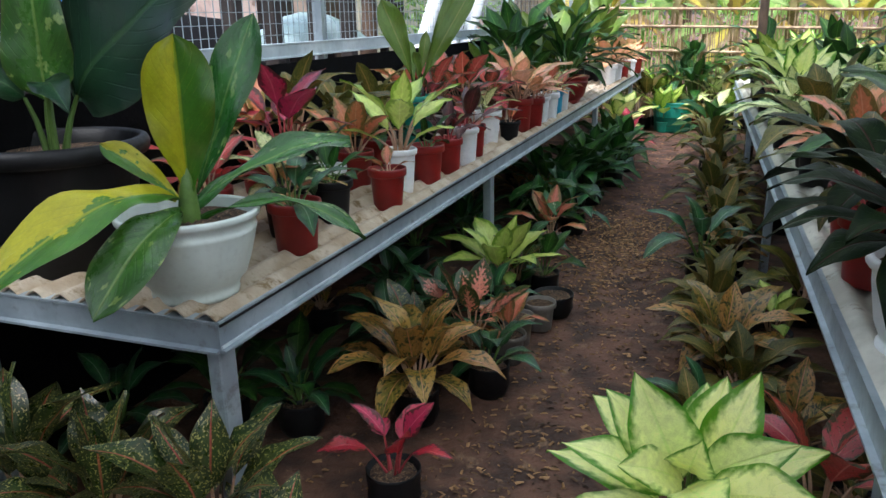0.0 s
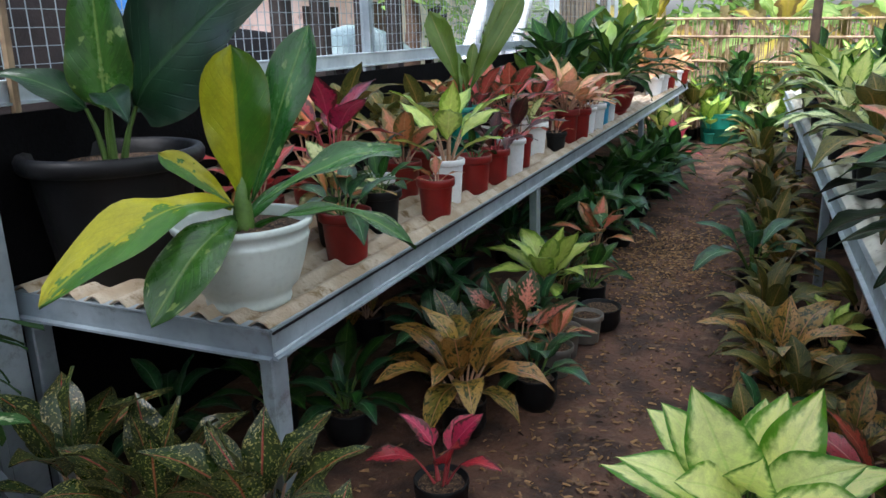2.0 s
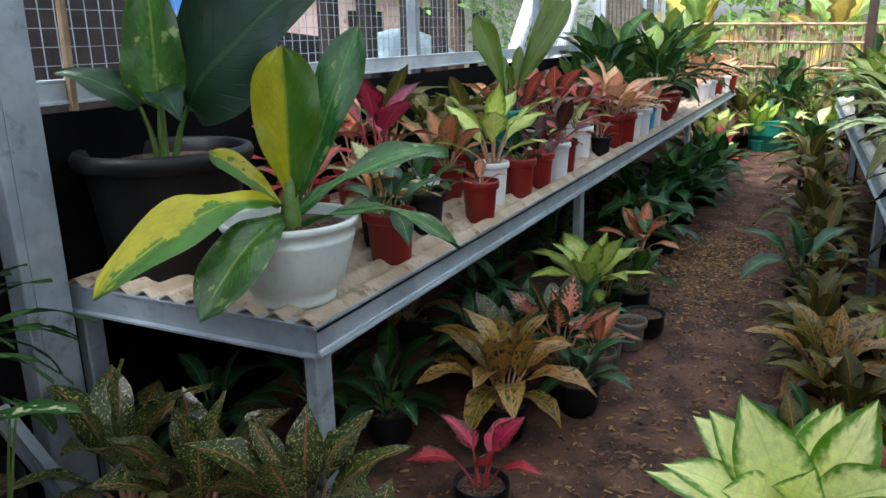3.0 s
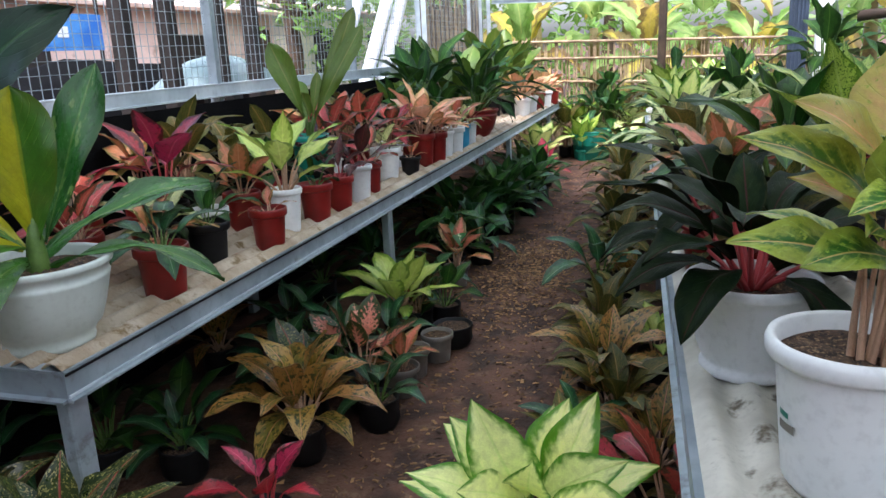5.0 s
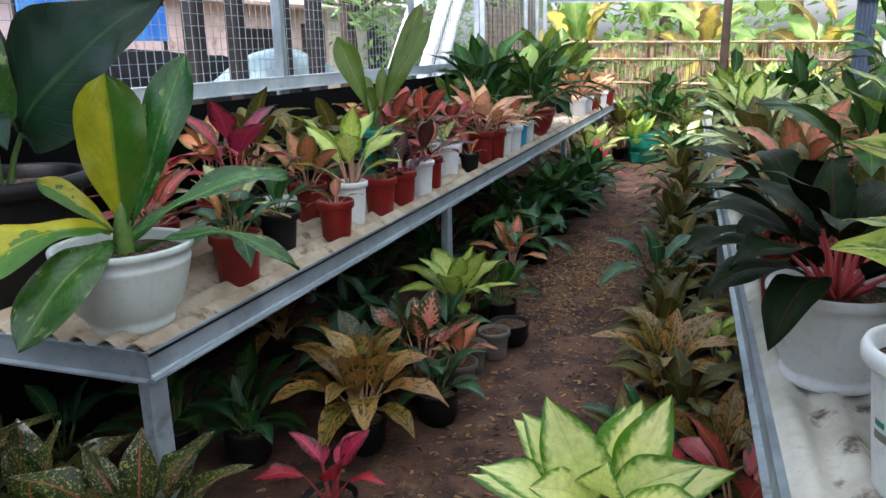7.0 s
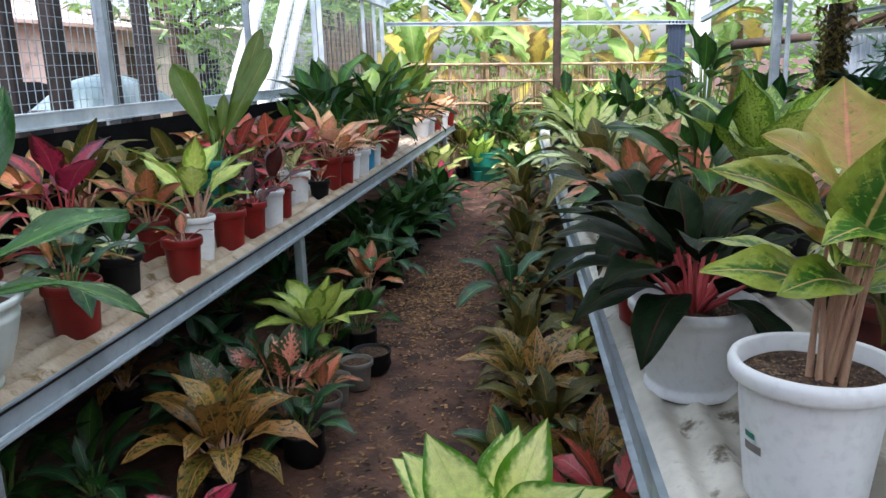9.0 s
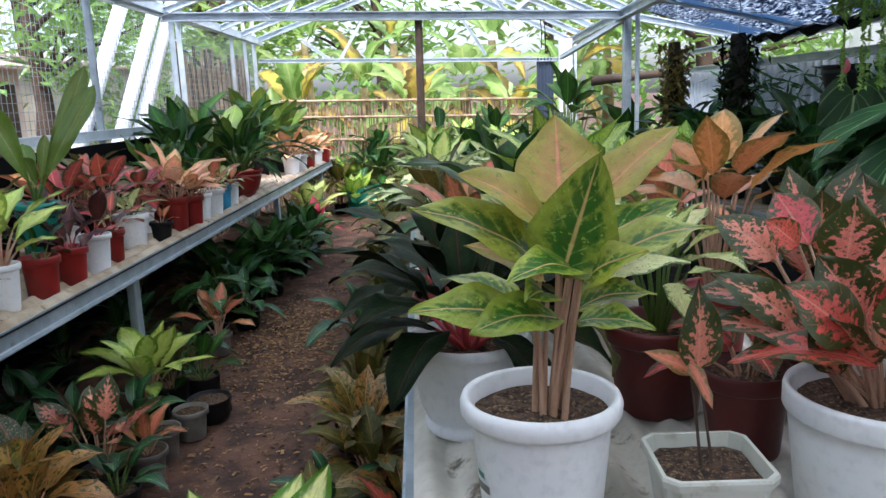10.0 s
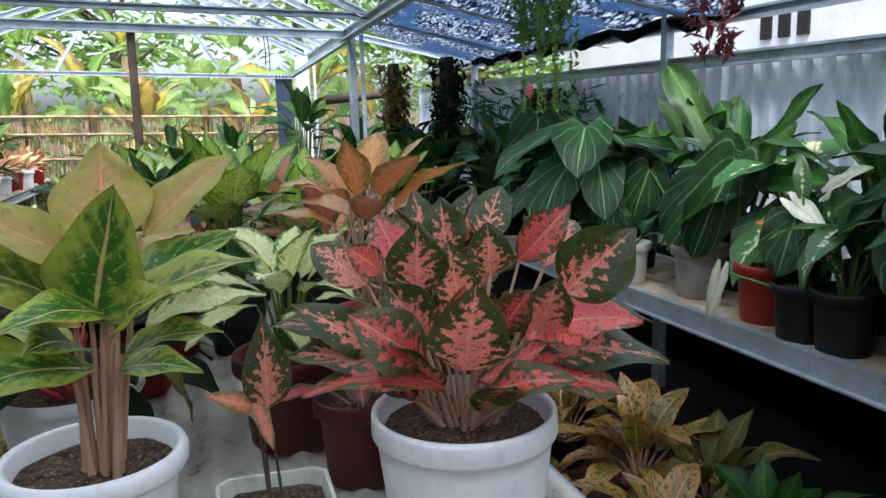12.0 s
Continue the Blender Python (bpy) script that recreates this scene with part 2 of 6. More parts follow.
G1, G2, G3 = lin(0.13, 0.25, 0.11), lin(0.19, 0.34, 0.13), lin(0.10, 0.20, 0.13)
LEAF = {
    "figdark": leaf_mat("leaf_black_green", lin(0.09, 0.19, 0.12), lin(0.11, 0.23, 0.14), lin(0.22, 0.34, 0.20), lin(0.16, 0.28, 0.17), 0.5, 0.3, 3.0, 12, 0.2, through=0.06, blotch=0.03, edge_brown=0.05, spec=0.3),
    "hero": leaf_mat("leaf_green_blush", lin(0.58, 0.63, 0.22), lin(0.22, 0.40, 0.11), lin(0.84, 0.70, 0.46), lin(0.64, 0.72, 0.36), 0.52, 0.50, 5.0, 7, 0.55, soft=0.30, vary=0.7, speck=lin(0.62, 0.68, 0.26), speck_at=0.60, speck_scale=9.0, spec=0.6),
    "hero_top": leaf_mat("leaf_yellow_blush", lin(0.66, 0.63, 0.27), lin(0.74, 0.62, 0.34), lin(0.88, 0.64, 0.46), lin(0.66, 0.66, 0.32), 0.45, 0.40, 3.0, 7, 0.35, soft=0.35, vary=0.4, speck=lin(0.52, 0.58, 0.20), speck_at=0.62, speck_scale=8.0),
    "red": leaf_mat("leaf_red_splash", lin(0.20, 0.27, 0.10), lin(0.88, 0.53, 0.45), lin(0.88, 0.60, 0.50), lin(0.86, 0.52, 0.42), 0.36, 0.85, 7.5, 6, 0.10, speck=lin(0.22, 0.27, 0.11), speck_at=0.60, speck_scale=15.0, taper=0.75, hue=0.015, vary=0.45, soft=0.07, spec=0.6),
    "redfull": leaf_mat("leaf_red_full", lin(0.26, 0.30, 0.14), lin(0.86, 0.35, 0.33), lin(0.88, 0.54, 0.46), lin(0.80, 0.42, 0.36), 0.66, 0.65, 6.5, 6, 0.2, speck=lin(0.25, 0.28, 0.13), speck_at=0.57, speck_scale=14.0, hue=0.012, vary=0.5, soft=0.10, spec=0.6),
    "dieff": leaf_mat("leaf_lime_cream", lin(0.33, 0.55, 0.10), lin(0.95, 0.97, 0.64), lin(0.90, 0.95, 0.58), lin(0.76, 0.87, 0.42), 0.80, 0.20, 4.0, 8, 0.10, hue=0.02, through=0.3, edge_brown=0.0, val=0.25, soft=0.22, vary=0.35, blotch=0.05),
    "lime": leaf_mat("leaf_lime", lin(0.50, 0.63, 0.22), lin(0.76, 0.83, 0.42), lin(0.82, 0.86, 0.50), lin(0.44, 0.56, 0.20), 0.70, 0.25, 5.0, 6, 0.4),
    "gold": leaf_mat("leaf_gold_mottle", lin(0.64, 0.48, 0.24), lin(0.46, 0.42, 0.17), lin(0.80, 0.54, 0.38), lin(0.74, 0.60, 0.32), 0.45, 0.6, 8.0, 8, 0.5, speck=lin(0.22, 0.24, 0.09), speck_at=0.53, speck_scale=7.0, edge_brown=0.3, vary=0.7, val=0.5),
    "spot": leaf_mat("leaf_dark_speckled", lin(0.14, 0.22, 0.10), lin(0.20, 0.28, 0.12), lin(0.70, 0.34, 0.28), lin(0.30, 0.36, 0.18), 0.6, 0.3, 5.0, 7, 0.3, speck=lin(0.70, 0.67, 0.40), speck_at=0.565, speck_scale=17, val=0.5, spec=0.6, rough=0.27, rib_w=0.09),
    "magenta": leaf_mat("leaf_magenta", lin(0.32, 0.10, 0.12), lin(0.70, 0.17, 0.26), lin(0.82, 0.34, 0.38), lin(0.52, 0.13, 0.19), 0.72, 0.4, 5.0, 7, 0.4, speck=lin(0.36, 0.12, 0.12), speck_at=0.60, vary=0.4),
    "redsm": leaf_mat("leaf_red_green", lin(0.28, 0.27, 0.16), lin(0.78, 0.30, 0.29), lin(0.90, 0.58, 0.52), None, 0.66, 0.5, 6.0, 6, 0.3, vary=0.6, speck=lin(0.34, 0.26, 0.16), speck_at=0.60),
    "peach": leaf_mat("leaf_peach", lin(0.76, 0.62, 0.40), lin(0.94, 0.72, 0.56), lin(0.96, 0.76, 0.62), lin(0.84, 0.72, 0.48), 0.72, 0.3, 5.0, 7, 0.3),
    "salmon": leaf_mat("leaf_salmon", lin(0.50, 0.42, 0.22), lin(0.82, 0.50, 0.36), lin(0.88, 0.60, 0.48), None, 0.6, 0.4, 5.0, 7, 0.3),
    "dark": leaf_mat("leaf_dark_gloss", lin(0.07, 0.12, 0.07), lin(0.10, 0.15, 0.08), lin(0.24, 0.14, 0.14), lin(0.14, 0.19, 0.14), 0.6, 0.3, 4.0, 8, 0.12, rough=0.36, through=0.03, spec=0.03, hue=0.01, blotch=0.03, edge_brown=0.06),
    "green": leaf_mat("leaf_deep_green", G1, G2, lin(0.34, 0.48, 0.20), lin(0.27, 0.42, 0.16), 0.6, 0.3, 4.0, 8, 0.25, rough=0.34, spec=0.22, val=0.5, blotch=0.06, edge_brown=0.08),
    "teal": leaf_mat("leaf_blue_green", lin(0.12, 0.27, 0.16), lin(0.20, 0.39, 0.22), lin(0.50, 0.62, 0.48), lin(0.36, 0.50, 0.38), 0.55, 0.4, 5.0, 7, 0.35, rough=0.28),
    "pale": leaf_mat("leaf_pale_mottle", lin(0.34, 0.48, 0.18), lin(0.86, 0.88, 0.62), lin(0.88, 0.90, 0.68), lin(0.44, 0.56, 0.26), 0.8, 0.40, 8.0, 7, 0.3, speck=lin(0.30, 0.44, 0.16), speck_at=0.61),
    "ylwmot": leaf_mat("leaf_yellow_mottle", lin(0.36, 0.52, 0.14), lin(0.66, 0.76, 0.32), lin(0.72, 0.80, 0.42), lin(0.40, 0.56, 0.18), 0.75, 0.45, 8.0, 8, 0.5, speck=lin(0.28, 0.44, 0.12), speck_at=0.55),
    "olive": leaf_mat("leaf_olive", lin(0.31, 0.32, 0.14), lin(0.42, 0.39, 0.17), lin(0.66, 0.52, 0.32), None, 0.5, 0.5, 6.0, 8, 0.4, speck=lin(0.20, 0.24, 0.10), speck_at=0.54, rough=0.42, spec=0.25, val=0.6, vary=0.6),
    "orange": leaf_mat("leaf_orange", lin(0.58, 0.46, 0.22), lin(0.82, 0.55, 0.33), lin(0.88, 0.64, 0.46), None, 0.70, 0.45, 5.0, 7, 0.3, speck=lin(0.42, 0.36, 0.14), speck_at=0.62, speck_scale=16.0, vary=0.3),
    "maroon": leaf_mat("leaf_maroon", lin(0.22, 0.10, 0.11), lin(0.32, 0.14, 0.15), lin(0.46, 0.20, 0.20), None, 0.6, 0.3, 4.0, 8, 0.2),
    "bird": leaf_mat("leaf_olive_paddle", lin(0.36, 0.46, 0.16), lin(0.40, 0.50, 0.20), lin(0.56, 0.58, 0.30), lin(0.34, 0.42, 0.16), 0.6, 0.3, 3.0, 12, 0.2),
    "fig": leaf_mat("leaf_green_yellow", lin(0.17, 0.36, 0.13), lin(0.24, 0.45, 0.17), lin(0.46, 0.60, 0.30), lin(0.34, 0.52, 0.24), 0.5, 0.5, 3.0, 12, 0.3, speck=lin(0.50, 0.62, 0.34), speck_at=0.60, speck_scale=4.0, spec=0.7, rough=0.26, blotch=0.05),
    "figy": leaf_mat("leaf_half_yellow", lin(0.27, 0.46, 0.12), lin(0.30, 0.48, 0.14), lin(0.62, 0.66, 0.16), lin(0.40, 0.52, 0.16), 0.5, 0.3, 3.2, 12, 0.15, half=lin(0.72, 0.70, 0.12), hue=0.0),
    "figtop": leaf_mat("leaf_split_yellow", lin(0.60, 0.62, 0.08), lin(0.64, 0.64, 0.08), lin(0.46, 0.56, 0.10), lin(0.56, 0.58, 0.10), 0.5, 0.3, 2.5, 12, 0.12, half=lin(0.24, 0.42, 0.10), hue=0.0, ragline=0.16),
    "anth": leaf_mat("leaf_velvet_veined", lin(0.09, 0.21, 0.10), lin(0.12, 0.26, 0.12), lin(0.50, 0.62, 0.42), lin(0.44, 0.58, 0.38), 0.6, 0.2, 3.0, 2.4, 0.45, rough=0.45, through=0.12, blotch=0.04, edge_brown=0.04, spec=0.2, radial=True, rib_w=0.05),
    "wvar": leaf_mat("leaf_white_patch", lin(0.19, 0.37, 0.15), lin(0.80, 0.83, 0.66), lin(0.50, 0.62, 0.38), None, 0.04, 0.6, 3.5, 7, 0.2, vary=0.4),
    "wwhite": leaf_mat("leaf_white", lin(0.80, 0.84, 0.68), lin(0.92, 0.92, 0.84), lin(0.78, 0.82, 0.64), None, 0.7, 0.3, 3.0, 7, 0.2, edge_brown=0.0),
    "banana": leaf_mat("leaf_banana", lin(0.52, 0.66, 0.34), lin(0.64, 0.76, 0.44), lin(0.80, 0.84, 0.52), lin(0.50, 0.62, 0.28), 0.5, 0.4, 3.0, 26, 0.35, through=0.5, vary=0.5, val=0.5),
    "bananay": leaf_mat("leaf_banana_yellow", lin(0.58, 0.50, 0.30), lin(0.84, 0.76, 0.34), lin(0.84, 0.74, 0.42), lin(0.60, 0.42, 0.18), 0.5, 0.5, 3.0, 26, 0.3, through=0.5, vary=0.8, val=0.4),
    "tree": leaf_mat("leaf_tree", lin(0.42, 0.58, 0.26), lin(0.52, 0.66, 0.32), lin(0.60, 0.68, 0.36), None, 0.5, 0.3, 3.0, 6, 0.2, through=0.4),
}


# ---- mesh helpers ----
def mesh_ob(name, verts, faces, mat, parent=None, label="", smooth=True, uvs=None):
    me = bpy.data.meshes.new(name)
    me.from_pydata([tuple(v) for v in verts], [], faces)
    if smooth:
        me.polygons.foreach_set("use_smooth", [True] * len(me.polygons))
    if uvs is not None:
        lay = me.uv_layers.new(name="UVMap")
        idx = np.zeros(len(me.loops), dtype=np.int32)
        me.loops.foreach_get("vertex_index", idx)
        lay.data.foreach_set("uv", np.asarray(uvs, dtype=np.float32)[idx].ravel())
    me.materials.append(mat)
    me.update()
    ob = new(name, me)
    if parent is not None:
        ob.parent = parent
    if label:
        ob["label"] = label
    return ob


class Geo:
    """Gathers verts and faces of one mesh."""

    def __init__(self):
        self.v, self.f, self.uv = [], [], []

    def add(self, verts, faces, uvs=None):
        k = len(self.v)
        self.v += [tuple(p) for p in verts]
        self.f += [tuple(i + k for i in f) for f in faces]
        self.uv += list(uvs) if uvs is not None else [(0.5, 0.5)] * len(verts)
        return self

    def box(self, a, b, ch=0.0):
        (x0, y0, z0), (x1, y1, z1) = a, b
        c = min(ch, (x1 - x0) / 3, (y1 - y0) / 3)
        ring = [(x0 + c, y0), (x1 - c, y0), (x1, y0 + c), (x1, y1 - c), (x1 - c, y1), (x0 + c, y1), (x0, y1 - c), (x0, y0 + c)] if c > 0 else [(x0, y0), (x1, y0), (x1, y1), (x0, y1)]
        n = len(ring)
        v = [(x, y, z0) for x, y in ring] + [(x, y, z1) for x, y in ring]
        f = [tuple(range(n))[::-1], tuple(range(n, 2 * n))] + [(i, (i + 1) % n, n + (i + 1) % n, n + i) for i in range(n)]
        return self.add(v, f)

    def tube(self, pts, radii, n=6, caps=True):
        pts = [Vector(p) for p in pts]
        v, f = [], []
        for i, p in enumerate(pts):
            d = (pts[min(i + 1, len(pts) - 1)] - pts[max(i - 1, 0)]).normalized()
            a = d.cross(Vector((0, 0, 1)) if abs(d.z) < 0.9 else Vector((0, 1, 0))).normalized()
            b = d.cross(a)
            r = radii[i] if isinstance(radii, (list, tuple)) else radii
            v += [p + r * (math.cos(k * math.tau / n) * a + math.sin(k * math.tau / n) * b) for k in range(n)]
        for i in range(len(pts) - 1):
            for k in range(n):
                f.append((i * n + k, i * n + (k + 1) % n, (i + 1) * n + (k + 1) % n, (i + 1) * n + k))
        if caps:
            f += [tuple(range(n))[::-1], tuple(range((len(pts) - 1) * n, len(pts) * n))]
        return self.add(v, f)

    def prism(self, p0, p1, outline, up=(0, 0, 1)):
        """An outline (sideways, up) pushed along a line."""
        p0, p1 = Vector(p0), Vector(p1)
        d = (p1 - p0).normalized()
        s = d.cross(Vector(up)).normalized()
        u = s.cross(d)
        n = len(outline)
        v = [p + a * s + b * u for p in (p0, p1) for a, b in outline]
        f = [tuple(range(n))[::-1], tuple(range(n, 2 * n))] + [(i, (i + 1) % n, n + (i + 1) % n, n + i) for i in range(n)]
        return self.add(v, f)

    def lathe(self, prof, n=28, ribs=0, rib_amp=0.0, rib_rows=()):
        v, f = [], []
        for j, (r, z) in enumerate(prof):
            for k in range(n):
                a = k * math.tau / n
                rr = r * (1 + (rib_amp * (1 if k % 2 else -1) if j in rib_rows else 0))
                v.append((rr * math.cos(a), rr * math.sin(a), z))
        m = len(prof)
        for j in range(m - 1):
            for k in range(n):
                f.append((j * n + k, j * n + (k + 1) % n, (j + 1) * n + (k + 1) % n, (j + 1) * n + k))
        f.append(tuple(range(n))[::-1])
        return self.add(v, f)

    def make(self, name, mat, parent=None, label="", smooth=False, uv=False):
        return mesh_ob(name, self.v, self.f, mat, parent, label, smooth, self.uv if uv else None)


def thing(name, loc, label, category, group="", rz=0.0):
    e = new(name)
    e.empty_display_size = 0.05
    e.matrix_basis = pose(*loc, 0, 0, rz)
    return tagged(e, label, category, group)


def c_outline(w, h, th=0.004, lip=0.012):
    """A lipped steel channel, open to one side."""
    return [(-0.014, 0.0), (w, 0), (w, lip), (w - th, lip), (w - th, th), (th, th), (th, h - th), (w - th, h - th), (w - th, h - lip), (w, h - lip), (w, h), (-0.003, h), (-0.003, h - 0.006), (0, h - 0.008), (0, 0.009), (-0.014, 0.006)]


# ---- ground ----
def axis(lo, hi, near_lo, near_hi, fine):
    a = list(np.arange(near_lo, near_hi + 1e-6, fine))
    out, s, p = [], fine, near_hi
    while p < hi:
        s *= 1.5
        p = min(hi, p + s)
        out.append(p)
    pre, s, p = [], fine, near_lo
    while p > lo:
        s *= 1.5
        p = max(lo, p - s)
        pre.append(p)
    return pre[::-1] + a + out


gx, gy = axis(-300, 300, -1.2, 1.0, 0.04), axis(-300, 300, 1.2, 9.6, 0.05)
gv = []
for y in gy:
    for x in gx:
        nearby = max(0.0, 1 - max(0, abs(x + 0.1) - 1.0) * 0.5) if 0.5 < y < 11 else 0.0
        z = (0.022 * noise.noise((x * 3.1, y * 3.1, 0)) + 0.012 * noise.noise((x * 11, y * 11, 4))) * nearby
        gv.append((x, y, z - 0.01))
nx = len(gx)
gf = [(j * nx + i, j * nx + i + 1, (j + 1) * nx + i + 1, (j + 1) * nx + i) for j in range(len(gy) - 1) for i in range(nx - 1)]
tagged(mesh_ob("ground", gv, gf, SOIL), "trodden dark brown soil path between the benches", "ground", kind="structure")


# ---- plants: blades, pots, arrangement ----
def width_at(kind, v):
    if kind == "ovate":
        return max(0.0, math.sin(math.pi * v ** 0.66)) ** 0.82 * (1.08 - 0.2 * v)
    if kind == "ellip":
        return max(0.0, math.sin(math.pi * v ** 0.82)) ** 0.78 * (1.0 if v < 0.7 else 1.0 - 0.6 * (v - 0.7))
    if kind == "round":
        return max(0.0, math.sin(math.pi * v ** 0.80)) ** 0.62 * (1.0 if v < 0.8 else 1.0 - 0.9 * (v - 0.8))
    if kind == "lance":
        return max(0.0, math.sin(math.pi * v ** 0.85)) ** 1.1
    if kind == "paddle":
        return (max(0.0, math.sin(math.pi * v ** 1.75)) ** 0.62) * 0.93 + 0.10 * (1 - v)
    if kind == "heart":
        return (1 - v) ** 0.72 * (0.86 + 0.9 * v)
    if kind in ("strap", "torn"):
        return max(0.0, math.sin(math.pi * v ** 0.6)) ** 0.7
    return math.sin(math.pi * v)


BLADES = {}


def blade(kind, ratio, bow, fold, mat, seed=0, nv=9, nu=6):
    """A unit-long leaf along +Y, arched by bow, folded along the midrib; cached."""
    key = (kind, ratio, bow, fold, mat, seed, nv)
    if key in BLADES:
        return BLADES[key]
    rnd = random.Random(repr((kind, ratio, bow, fold, seed)))
    ph, tw = rnd.uniform(0, 6.28), rnd.uniform(-0.3, 0.3)
    v, uv, f = [], [], []
    for j in range(nv + 1):
        t = j / nv
        w = max(0.004, width_at(kind, t) * ratio / 2 * (1 + (0.45 * rnd.random() - 0.3 if kind == "torn" else 0.05 * math.sin(t * 9 + ph))))
        for i in range(nu + 1):
            s = 2 * i / nu - 1
            y = t
            if kind == "heart":
                y = t - 0.27 * math.sin(math.pi * min(1.0, abs(s))) * (1 - t) ** 3
            rip = 0.022 * math.sin(t * 13 + ph + 2 * s) * abs(s) ** 2 + 0.03 * noise.noise((s * 1.7 + seed * 5, t * 3.1, ph))
            z = bow * 4 * t * (1 - t) + fold * abs(s) ** 1.3 * w - 0.25 * fold * w * s ** 4 + rip + tw * s * w * t
            v.append((s * w, y, z))
            uv.append((i / nu, t))
    for j in range(nv):
        for i in range(nu):
            k = j * (nu + 1) + i
            f.append((k, k + 1, k + nu + 2, k + nu + 1))
    me = bpy.data.meshes.new("leaf")
    me.from_pydata(v, [], f)
    me.polygons.foreach_set("use_smooth", [True] * len(me.polygons))
    lay = me.uv_layers.new(name="UVMap")
    idx = np.zeros(len(me.loops), dtype=np.int32)
    me.loops.foreach_get("vertex_index", idx)
    lay.data.foreach_set("uv", np.asarray(uv, dtype=np.float32)[idx].ravel())
    me.materials.append(LEAF[mat])
    BLADES[key] = me
    return me


def leaf_between(parent, me, a, b, normal=(0, 0, 1), name="leaf", widen=1.0):
    a, b = Vector(a), Vector(b)
    d = b - a
    y = d.normalized()
    n = Vector(normal)
    x = y.cross(n)
    if x.length < 1e-3:
        x = y.cross(Vector((0.3, 0.9, 0.1)))
    x.normalize()
    z = x.cross(y)
    m = Matrix((x, y, z)).transposed().to_4x4()
    ob = new(name, me)
    ob.parent = parent
    ob.matrix_basis = Matrix.Translation(a) @ m @ Matrix.Diagonal((d.length * widen, d.length, d.length, 1))
    return ob


POTMESH = {}


